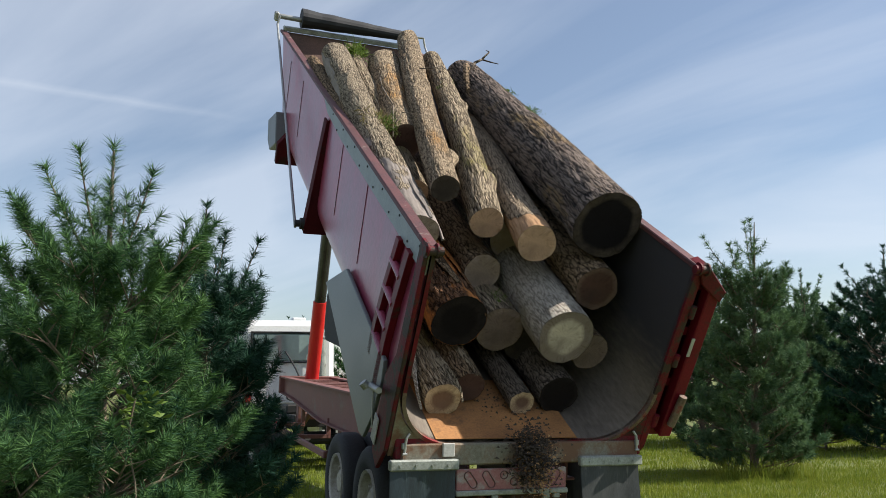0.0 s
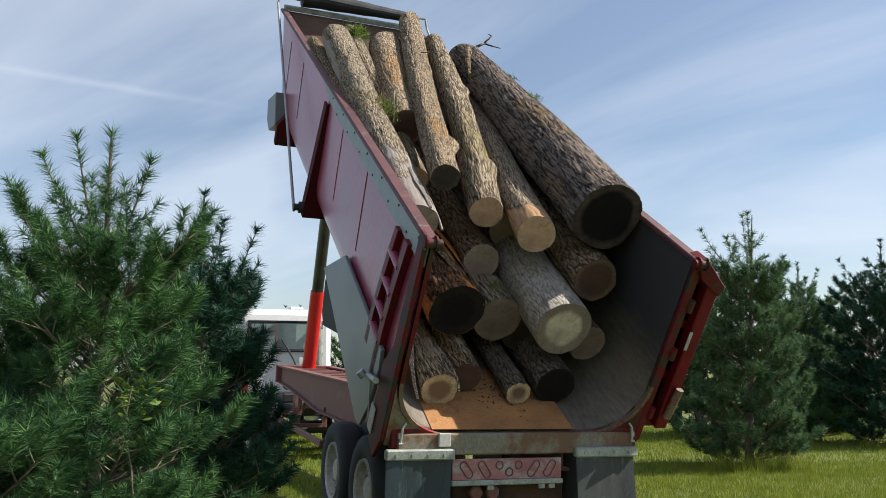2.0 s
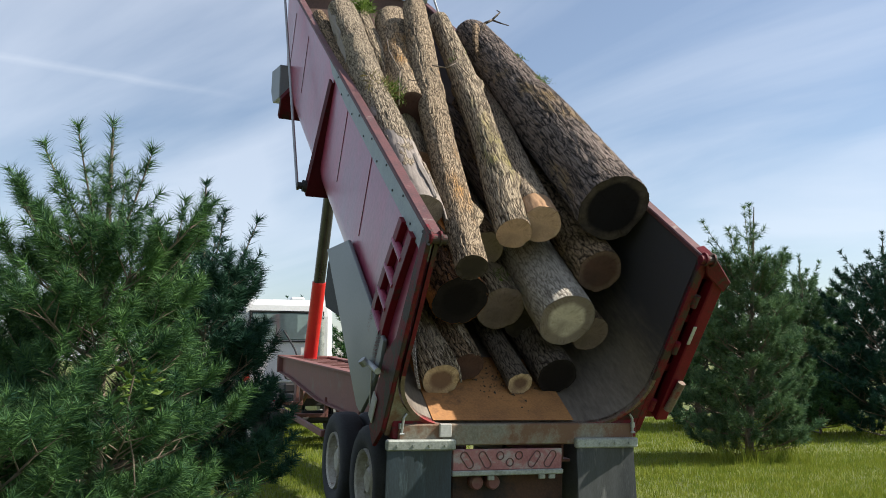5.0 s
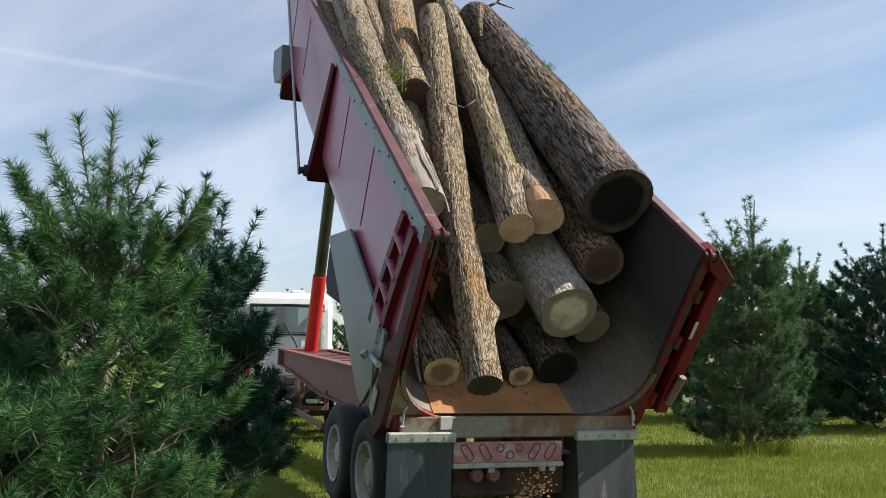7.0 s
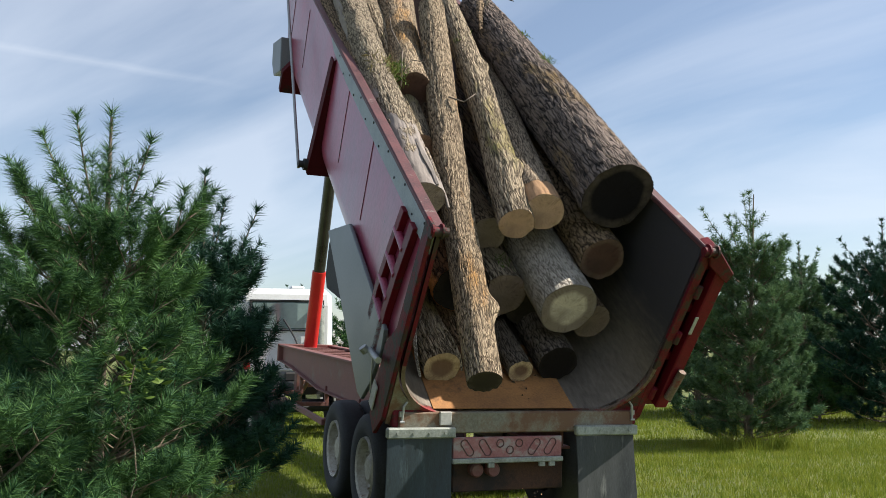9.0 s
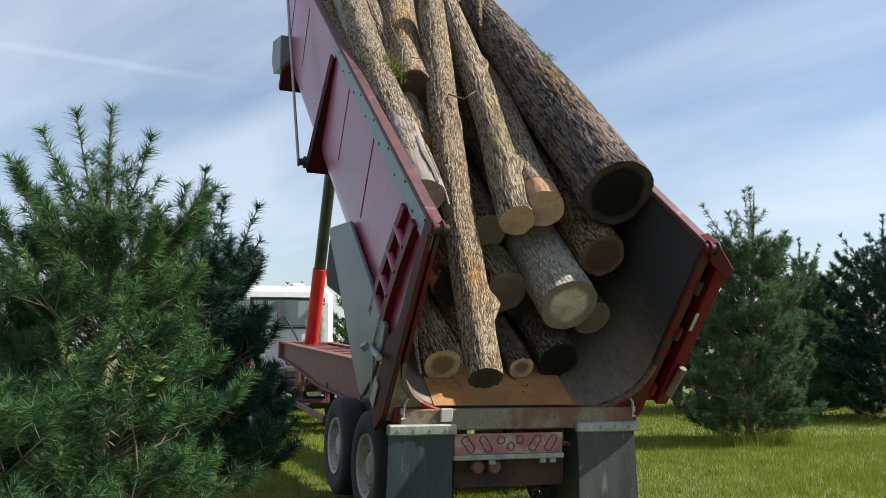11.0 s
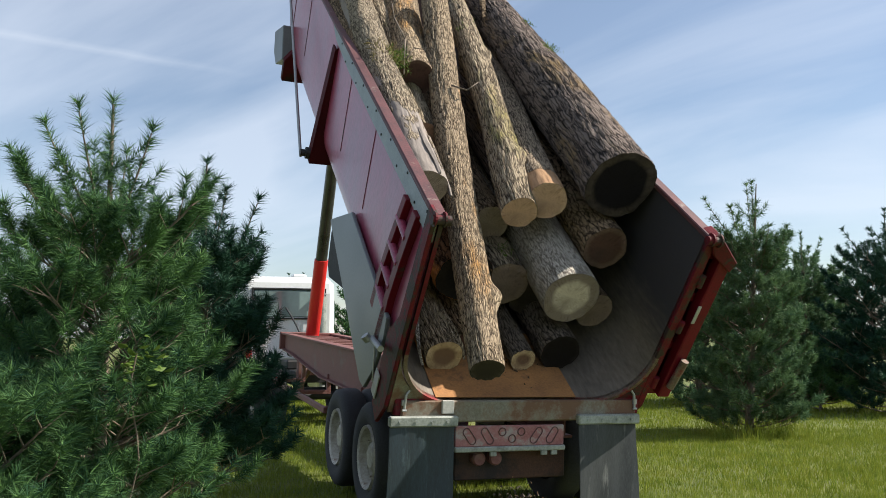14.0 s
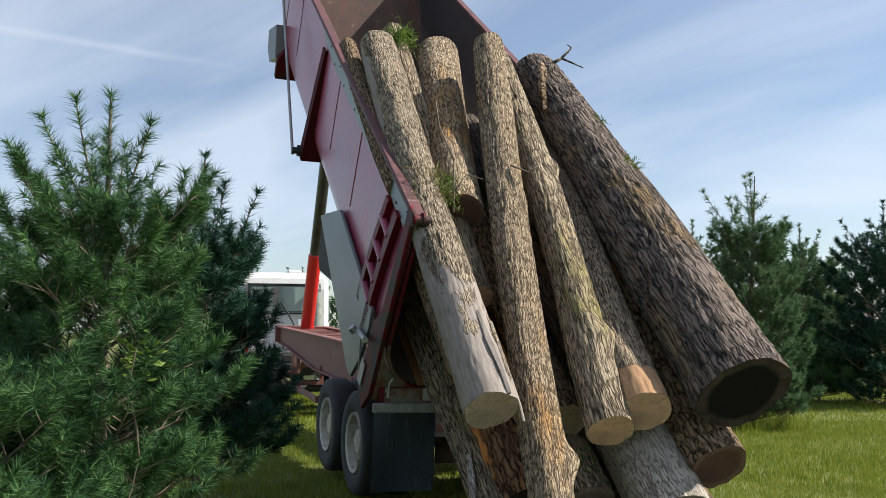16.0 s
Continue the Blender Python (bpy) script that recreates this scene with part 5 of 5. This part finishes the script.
def strip(parent, pts, width, mat_, label):
    """A curled strip of loose bark: a bent band with thickness and ragged edges."""
    bm = B()
    n = len(pts)
    rows = []
    for i, q in enumerate(pts):
        q = Vector(q)
        t = (Vector(pts[min(i + 1, n - 1)]) - Vector(pts[max(i - 1, 0)])).normalized()
        side = t.cross(Vector((q.x, 0, q.z)).normalized()).normalized()
        up = side.cross(t).normalized()
        w = width * (1 - 0.55 * abs(2 * i / (n - 1) - 0.8)) * (1 + 0.3 * noise.noise((i * 0.9, width * 50, 0)))
        rows.append([bm.verts.new(q + side * w * a + up * b) for a, b in ((-0.5, 0.0), (0.0, 0.014), (0.5, 0.0), (0.5, -0.008), (0.0, 0.004), (-0.5, -0.008))])
    for a, b in zip(rows, rows[1:]):
        for k in range(6):
            bm.faces.new((a[k], a[(k + 1) % 6], b[(k + 1) % 6], b[k]))
    bm.faces.new(rows[0])
    bm.faces.new(rows[-1])
    bmesh.ops.recalc_face_normals(bm, faces=bm.faces)
    return part("bark_strip", bm, mat_, parent, label)


def dress_logs(w, b, d, big):
    tuft(w, 0.12, 2.25, 0.15, 0.07, 190, 0.17, 31)
    tuft(w, 0.02, 2.3, 0.17, 0.08, 180, 0.16, 37, STRAW)
    twig(w, [(0.16, 2.0, 0.12), (0.24, 2.5, 0.30), (0.20, 3.0, 0.34), (0.28, 3.5, 0.30)], 0.010, 0.004)
    twig(w, [(0.18, 2.2, 0.12), (0.30, 2.3, 0.30), (0.42, 2.2, 0.33)], 0.008, 0.003)
    strip(w, [(0.145, 0.7, 0.125), (0.155, 0.5, 0.115), (0.17, 0.25, 0.085), (0.19, 0.0, 0.04), (0.20, -0.10, 0.0)], 0.10, BARK_BARE, "curled pale strip of loose bark")
    strip(w, [(0.05, 0.75, 0.19), (0.06, 0.45, 0.20), (0.08, 0.18, 0.19), (0.085, 0.0, 0.17)], 0.07, BARK_BARE, "curled pale strip of loose bark")
    twig(d, [(0.02, 3.55, 0.15), (0.16, 3.4, 0.20), (0.30, 3.55, 0.20), (0.42, 3.3, 0.16)], 0.009, 0.004)
    tuft(b, -0.02, 3.6, 0.12, 0.04, 60, 0.14, 32)
    # broken branch stub and moss on the great log
    twig(big, [(-0.10, 4.6, 0.27), (0.0, 4.75, 0.36), (0.12, 4.82, 0.40), (0.20, 4.86, 0.48)], 0.026, 0.012, BARK_THIN)
    twig(big, [(0.12, 4.82, 0.40), (0.22, 4.7, 0.40), (0.28, 4.55, 0.42)], 0.014, 0.006, BARK_THIN)
    twig(big, [(0.18, 4.84, 0.46), (0.24, 4.9, 0.50), (0.22, 5.0, 0.50)], 0.012, 0.005, BARK_THIN)
    strip(big, [(-0.10, 4.85, 0.31), (-0.16, 4.6, 0.31), (-0.24, 4.3, 0.26), (-0.30, 3.95, 0.17)], 0.12, BARK_BROWN, "peeling strip of dead bark")
    tuft(big, 0.12, 2.65, 0.31, 0.05, 70, 0.08, 33)
    tuft(big, 0.14, 3.6, 0.28, 0.05, 45, 0.07, 34)
    things = {o[0]["label"]: o[0] for o in LOGS}
    tuft(things["grey log with a tuft of weeds at its top"], 0.02, 4.1, 0.13, 0.07, 260, 0.26, 35)
    tuft(things["mossy grey log with a dark grey end"], 0.02, 0.22, 0.22, 0.05, 60, 0.08, 36)
    j = things["small log with peeling bark and ringed tan end"]
    strip(j, [(-0.12, 0.75, 0.15), (-0.17, 0.50, 0.14), (-0.21, 0.28, 0.10), (-0.22, 0.08, 0.02), (-0.20, -0.04, -0.06)], 0.07, BARK_PALE, "pale curled strip of loose bark")
    strip(j, [(0.10, 0.5, 0.15), (0.14, 0.25, 0.14), (0.17, 0.05, 0.09), (0.17, -0.06, 0.02)], 0.06, BARK_GREY, "loose flake of grey bark")
    h = things["thick log with torn orange bark and black end"]
    strip(h, [(0.10, 1.5, 0.24), (0.15, 1.1, 0.24), (0.19, 0.7, 0.21), (0.225, 0.3, 0.16), (0.25, 0.0, 0.07)], 0.16, BARK_SPLIT, "torn ragged flap of orange bark")
    strip(h, [(-0.04, 1.2, 0.26), (-0.02, 0.85, 0.28), (0.02, 0.55, 0.27), (0.05, 0.3, 0.26)], 0.12, BARK_BROWN, "shredded brown inner bark")
    k = things["dark small log with brown end"]
    strip(k, [(-0.02, 0.7, 0.15), (0.0, 0.4, 0.165), (0.03, 0.15, 0.16), (0.05, 0.0, 0.13)], 0.08, BARK_GREY, "loose flake of grey bark")
    twig(things["thin dark log with a pale sapwood ring"], [(-0.02, 0.3, -0.11), (0.06, 0.0, -0.13), (0.16, -0.22, -0.15), (0.22, -0.30, -0.14)], 0.02, 0.008)


def crumbs(name, label, count, spread, size, mat_, seed):
    """A scatter of bark crumbs and chips, too many to count."""
    rng = np.random.default_rng(seed)
    c = rng.normal(0, 1, (count, 3)) * np.array(spread)
    v, f = [], []
    tet = np.array([(1, 0, -0.5), (-0.6, 0.8, -0.4), (-0.5, -0.9, -0.3), (0.1, 0, 0.6)])
    for i in range(count):
        s = size * rng.uniform(0.35, 1.6)
        q = tet * s * rng.uniform(0.5, 1.5, 3)
        a = rng.uniform(0, 6.28)
        R = np.array([(math.cos(a), -math.sin(a), 0), (math.sin(a), math.cos(a), 0), (0, 0, 1)])
        v += [tuple(p) for p in q @ R.T + c[i]]
        o = 4 * i
        f += [(o, o + 1, o + 3), (o + 1, o + 2, o + 3), (o + 2, o, o + 3), (o, o + 2, o + 1)]
    return tagged(raw(name, v, f, mat_), label, "debris", kind="stuff")


# ---- trees ----
def pine(label, x, y, h, r, seed, mat_=PINE, needles=70, needle=0.115, wide=0.0026, dense=1.0, low=0.1, lean=(0, 0), shape=0.75, spires=4):
    """A white pine: whorls of rising limbs with fans of twigs, every twig ending in brushes of long needles; bare-stemmed leaders on top."""
    rng = random.Random(seed)
    nr = np.random.default_rng(seed)
    tree = tagged(empty("pine_tree"), label, "tree", "pine trees")
    tree.location = (x, y, 0)
    tv, tf, shoots = [], [], []

    def limb(pts, r0, r1, seg=6):
        start = len(tv)
        for i, p in enumerate(pts):
            k = i / (len(pts) - 1)
            d = (pts[min(i + 1, len(pts) - 1)] - pts[max(i - 1, 0)]).normalized()
            s = d.orthogonal().normalized()
            q = d.cross(s)
            rr = r0 + (r1 - r0) * k
            for j in range(seg):
                a = j / seg * 6.2832
                tv.append(tuple(p + s * (rr * math.cos(a)) + q * (rr * math.sin(a))))
        for i in range(len(pts) - 1):
            for j in range(seg):
                a, b = start + i * seg + j, start + i * seg + (j + 1) % seg
                tf.append((a, b, b + seg, a + seg))

    trunk = [Vector((lean[0] * k / 10 + 0.03 * noise.noise((k, seed, 0)), lean[1] * k / 10 + 0.03 * noise.noise((k, seed, 5)), h * k / 10 - (0.08 if k == 0 else 0))) for k in range(11)]
    limb(trunk, 0.022 * h ** 0.9, 0.008, 8)

    def on_trunk(z):
        k = min(9.999, max(0, z / h * 10))
        i = int(k)
        return trunk[i].lerp(trunk[i + 1], k - i)

    def brush(base, d, ln):
        """A shoot clothed in needles, bending upwards in two steps."""
        up = (d + Vector((0, 0, 0.35))).normalized()
        shoots.append((base, d, ln * 0.55))
        shoots.append((base + d * (ln * 0.5), up, ln * 0.5))

    def spire(base, d, ln):
        """A leader: needles all along, a few side shoots that curve up, a candle at its tip."""
        pts = [base]
        for s in range(1, 7):
            q = s / 6
            pts.append(base + d * (ln * q) + Vector((0, 0, 0.30 * ln * q * q)))
        limb(pts, 0.012, 0.004, 5)
        for s in range(1, 6):
            a = (pts[s + 1] - pts[s]).normalized()
            shoots.append((pts[s], a, ln / 5.5))
        shoots.append((pts[-1] - a * 0.02, (a + Vector((0, 0, 0.4))).normalized(), 0.07))
        for s, n in ((1, 2), (3, 3)):
            t0 = rng.uniform(0, 6.28)
            for e in range(n):
                b = t0 + e * 6.2832 / n + rng.uniform(-0.4, 0.4)
                side = (Vector((math.cos(b), math.sin(b), 0.75))).normalized()
                brush(pts[s], side, ln * rng.uniform(0.34, 0.52))

    spire(on_trunk(0.74 * h), Vector((0, 0, 0.9)), 0.215 * h)
    z = low * h + 0.12
    whorl = 0
    while z < h * 0.66:
        k = z / h
        reach = r * (1 - k) ** shape * (1.0 if k > 0.15 else 0.85 + k) + 0.10
        n = rng.choice((6, 7, 7, 8)) if k < 0.5 else 6
        a0 = rng.uniform(0, 6.28)
        for i in range(n):
            a = a0 + i / n * 6.2832 + rng.uniform(-0.3, 0.3)
            ln = reach * rng.uniform(0.62, 1.06)
            rise = radians(rng.uniform(-8, 14) + 45 * k ** 1.3)
            d = Vector((math.cos(a) * math.cos(rise), math.sin(a) * math.cos(rise), math.sin(rise)))
            base = on_trunk(z + rng.uniform(-0.06, 0.06))
            pts = [base]
            for s in range(1, 7):
                q = s / 6
                pts.append(base + d * (ln * q) + Vector((0, 0, ln * 0.26 * q * q)) + Vector([noise.noise((s + i, seed + whorl, c)) * 0.05 * ln for c in (0, 7, 13)]))
            limb(pts, 0.008 + 0.010 * ln, 0.004, 5)
            tip = (pts[-1] - pts[-2]).normalized()
            brush(pts[-1] - tip * 0.10, (tip + Vector((0, 0, 0.25))).normalized(), rng.uniform(0.26, 0.38))
            m = int((3 + ln * 7) * dense)
            for j in range(m):
                q = 0.22 + 0.76 * (j + rng.random()) / m
                p0 = pts[int(q * 5.99)].lerp(pts[int(q * 5.99) + 1], q * 5.99 - int(q * 5.99))
                side = d.cross(Vector((0, 0, 1))).normalized() * (1 if j % 2 else -1)
                dd = (tip * rng.uniform(0.6, 1.0) + side * rng.uniform(0.5, 1.1) + Vector((0, 0, rng.uniform(-0.25, 0.35)))).normalized()
                tl = rng.uniform(0.16, 0.40) * (0.5 + 0.5 * min(ln, 1.3)) * (1.25 - 0.65 * q)
                p1 = p0 + dd * tl + Vector((0, 0, 0.10 * tl))
                limb([p0, p0.lerp(p1, 0.5), p1], 0.006, 0.003, 4)
                brush(p1 - dd * 0.05, (dd + Vector((0, 0, 0.45))).normalized(), rng.uniform(0.14, 0.24))
                for e in range(1 if tl > 0.16 else 0):
                    d2 = (dd + side * rng.uniform(-0.9, 0.9) + Vector((0, 0, rng.uniform(0.0, 0.7)))).normalized()
                    brush(p0.lerp(p1, rng.uniform(0.35, 0.8)), d2, rng.uniform(0.14, 0.22))
        z += rng.uniform(0.19, 0.28) * (0.75 + 0.08 * h)
        whorl += 1
    # steep leaders round the top
    a0 = rng.uniform(0, 6.28)
    for i in range(spires):
        a = a0 + i / spires * 6.2832 + rng.uniform(-0.4, 0.4)
        rise = radians(rng.uniform(40, 62))
        spire(on_trunk(h * rng.uniform(0.52, 0.72)), Vector((math.cos(a) * math.cos(rise), math.sin(a) * math.cos(rise), math.sin(rise))), h * rng.uniform(0.19, 0.27))
    raw("trunk", tv, tf, PINE_BARK, tree, True)
    S = len(shoots)
    base = np.array([s[0][:] for s in shoots])
    dr = np.array([s[1][:] for s in shoots])
    ln = np.array([s[2] for s in shoots])
    N = needles // 2
    k = nr.random((S, N)) ** 0.6
    p = base[:, None] + dr[:, None] * (ln[:, None] * k)[..., None]
    rnd = nr.normal(0, 1, (S, N, 3))
    rnd -= (rnd * dr[:, None]).sum(-1, keepdims=True) * dr[:, None]
    rnd /= np.linalg.norm(rnd, axis=-1, keepdims=True) + 1e-6
    nd = rnd + dr[:, None] * nr.uniform(0.35, 1.6, (S, N))[..., None]
    nd[..., 2] -= 0.10
    nd /= np.linalg.norm(nd, axis=-1, keepdims=True)
    tip = p + nd * (needle * nr.uniform(0.75, 1.1, (S, N)))[..., None]
    tip[..., 2] -= 0.006
    wv = np.cross(nd, nr.normal(0, 1, (S, N, 3)))
    wv /= np.linalg.norm(wv, axis=-1, keepdims=True) + 1e-6
    v = np.stack([p - wv * wide, p + wv * wide, tip], 2).reshape(-1, 3)
    raw("crown", v, np.arange(len(v)).reshape(-1, 3), mat_, tree)
    return tree


def make_trees():
    pine("young white pine with long upright leaders, sunlit", -2.22, 5.4, 3.2, 0.80, 3, PINE, 150, 0.105, 0.0025, 1.2, shape=0.36, spires=7)
    pine("white pine close to the trailer, its needles coloured as if shaded", -2.08, 7.1, 3.15, 0.84, 8, PINE_SHADED, 140, 0.11, 0.0034, 1.2, shape=0.85, spires=6)
    pine("low white pine at the lawn's edge, spreading boughs", -3.2, 5.9, 2.3, 0.85, 21, PINE, 130, 0.11, 0.0030, 1.1, shape=0.4)
    pine("low spreading pine with pale lit bough tips", -2.60, 4.6, 1.55, 0.72, 35, PINE, 150, 0.105, 0.0024, 1.2, shape=0.35, spires=3)
    pine("bushy white pine with a forked top", 5.15, 14.3, 4.3, 1.05, 12, PINE_SUNLIT, 100, 0.12, 0.0050, 1.1, low=0.0, shape=0.55, lean=(0.3, 0), spires=5)
    pine("dense white pine, its needles coloured as if shaded", 9.75, 18.2, 4.4, 1.7, 15, PINE_SHADED, 80, 0.125, 0.0075, 1.0, low=0.0, shape=0.42, spires=6)
    pine("white pine behind the row", 9.3, 21.5, 4.3, 1.6, 18, PINE_SUNLIT, 64, 0.125, 0.010, 0.9, low=0.0, shape=0.5, spires=5)
    pine("small bushy young pine on the lawn", 8.3, 18.6, 1.5, 0.8, 19, PINE, 80, 0.12, 0.006, 1.0, low=0.0, shape=0.45)
    pine("white pine behind the trailer", 6.2, 20.5, 4.3, 1.5, 22, PINE_SUNLIT, 64, 0.12, 0.010, 0.9, low=0.0, shape=0.55)
    pine("distant white pine beside the truck", -2.3, 24.0, 3.2, 1.7, 25, PINE, 28, 0.13, 0.014, 0.8, low=0.0)
    pine("distant white pine beyond the truck", -7.6, 31.0, 4.1, 2.0, 27, PINE, 22, 0.13, 0.018, 0.7, low=0.0)
    pine("distant white pine beyond the truck", -5.4, 31.5, 4.0, 2.0, 28, PINE_BLUE, 22, 0.13, 0.018, 0.7, low=0.0)
    pine("distant white pine beyond the row", 3.0, 30.0, 3.7, 2.0, 29, PINE, 22, 0.13, 0.018, 0.7, low=0.0)
    pine("distant white pine beyond the row", 12.2, 27.0, 3.7, 2.0, 30, PINE, 22, 0.13, 0.018, 0.7, low=0.0)
    pine("distant white pine beyond the row", 15.5, 25.0, 3.8, 2.0, 31, PINE, 22, 0.13, 0.018, 0.7, low=0.0)


def leafy_weed(x, y, h, seed):
    """A climbing weed with broad pale leaves."""
    rng = random.Random(seed)
    thing = tagged(empty("leafy_weed"), "bright green leafy weed among the pine boughs", "weed")
    thing.location = (x, y, 0)
    bm = B()
    pts = [Vector((0.03 * math.sin(k * 1.3), 0.03 * math.cos(k * 0.9), h * k / 10 - 0.02 * (k == 0))) for k in range(11)]
    for a, b in zip(pts, pts[1:]):
        tube(bm, a, b, 0.005, seg=6)
    part("stem", bm, PINE_BARK, thing, "thin woody brown stem")
    leaf_bm = B()
    shape = [(0, 0), (0.012, 0.012), (0.02, 0.03), (0.014, 0.05), (0, 0.068), (-0.014, 0.05), (-0.02, 0.03), (-0.012, 0.012)]
    vs = [leaf_bm.verts.new((a, b, -abs(a) * 0.35)) for a, b in shape]
    mid = leaf_bm.verts.new((0, 0.034, 0.004))
    for i in range(8):
        leaf_bm.faces.new((vs[i], vs[(i + 1) % 8], mid))
    first = part("leaf", leaf_bm, WEED, thing)
    for k in range(34):
        ob = first if k == 0 else new("leaf", first.data)
        ob.parent = thing
        q = rng.uniform(0.93, 1.0)
        p = pts[int(q * 9.99)].lerp(pts[int(q * 9.99) + 1], q * 9.99 - int(q * 9.99))
        p = p + Vector((rng.gauss(0, 0.10), rng.gauss(0, 0.05), rng.gauss(0, 0.05)))
        sc = rng.uniform(0.7, 1.2)
        ob.matrix_basis = Matrix.Translation(p) @ pose(0, 0, 0, rng.uniform(-40, 30), rng.uniform(-30, 30), rng.uniform(0, 360)) @ Matrix.Scale(sc, 4)
    return thing


# ---- the place ----
ground()
trailer = make_trailer()
trailer_bed = make_bed(trailer)
hoist = make_hoist(trailer)
tractor = make_tractor()
dress_logs(*make_logs())
floor_crumbs = crumbs("bark_crumbs", "dark crumbled bark lying on the bed floor", 700, (0.16, 0.17, 0.012), 0.018, DIRT, 41)
falls = [(crumbs("falling_dirt", "crumbled bark and dirt falling off the bed lip", 2200, (0.10, 0.07, 0.13), 0.013, DIRT, 42), 0.02, -0.06, 0.30),
         (crumbs("falling_chips", "pale wood chips falling off the bed lip", 900, (0.085, 0.05, 0.12), 0.009, CHIP, 43), 0.10, -0.20, 0.40),
         (crumbs("falling_chips", "pale wood chips falling off the bed lip", 260, (0.10, 0.05, 0.12), 0.012, CHIP, 44), 0.05, 6.30, 0.0),
         (crumbs("falling_dirt", "crumbled bark and dirt falling off the bed lip", 300, (0.12, 0.06, 0.15), 0.015, DIRT, 45), 0.02, 14.55, 0.0)]
make_trees()
leafy_weed(-1.80, 4.85, 1.56, 5)
for args in ((1.0, 5.2, 5.0, 9.0, 42000, 0.03, 0.075, 0.0035, 1), (2.0, 9.5, 9.0, 15.0, 60000, 0.03, 0.08, 0.0055, 2), (-3.0, 1.2, 6.0, 12.0, 45000, 0.03, 0.075, 0.0045, 3), (3.0, 14.0, 15.0, 24.0, 50000, 0.03, 0.09, 0.009, 4), (-8.0, 0.5, 12.0, 24.0, 60000, 0.03, 0.09, 0.008, 5)):
    tagged(blades("grass", *args, clump=0.35), "short mown grass blades", "grass", kind="stuff")
tagged(blades("weeds", 4.3, 5.9, 13.4, 14.3, 900, 0.10, 0.38, 0.006, 7, GRASS), "taller dry grass round the pine's foot", "weeds", kind="stuff")

GROUND_POSE = pose(0.657, 7.68, 0) @ pose(0, 0, 0, 0, 0, 20.63)


def motions():
    walk(trailer, [(r[0], trailer_pose(r[0])) for r in TRAILER_ROWS])
    walk(trailer_bed, [(r[0], bed_turn(r[0])) for r in TRAILER_ROWS])
    walk(tractor, [(r[0], GROUND_POSE @ pose(0, r[1], 0)) for r in TRAILER_ROWS])
    walk(hoist[0], hoist_rows(lambda full: 0.0))
    walk(hoist[1], hoist_rows(lambda full: (full - 1.75) * 0.5 - 0.15))
    walk(hoist[2], hoist_rows(lambda full: full - 2.3))
    times = [r[0] for r in TRAILER_ROWS]
    walk(floor_crumbs, [(t, bed_pose(t) @ pose(0.02, 0.60, 0.137)) for t in times])
    # loose stuff: rests on the lip, then drops and comes to rest on the ground
    for thing, u, start, ahead in falls:
        rows = []
        for t in sorted({0.0, 16.0, *[round(max(0, start + k * 0.1), 2) for k in range(14)]}):
            lip = bed_pose(t) @ (Vector((u, 0.0, 0.17)) if t > start else Vector((u, 2.2, 0.35)))
            age = max(0.0, t - start) * 0.55
            z = max(0.02, lip.z - 4.9 * age * age - ahead * 0.5)
            rows.append((t, pose(lip.x + 0.03, lip.y - 0.10 - 0.1 * age, z, 0, 0, 20.63)))
        walk(thing, rows)
    for thing, near, far, moves, r in LOGS:
        ts = sorted({round(t, 2) for t in times + [m[0] for m in moves] + [s[0] for s in SLIDE] + [15.1, 15.4, 15.6, 15.9]})
        walk(thing, [(t, log_pose(t, near, far, moves, r)) for t in ts])


motions()
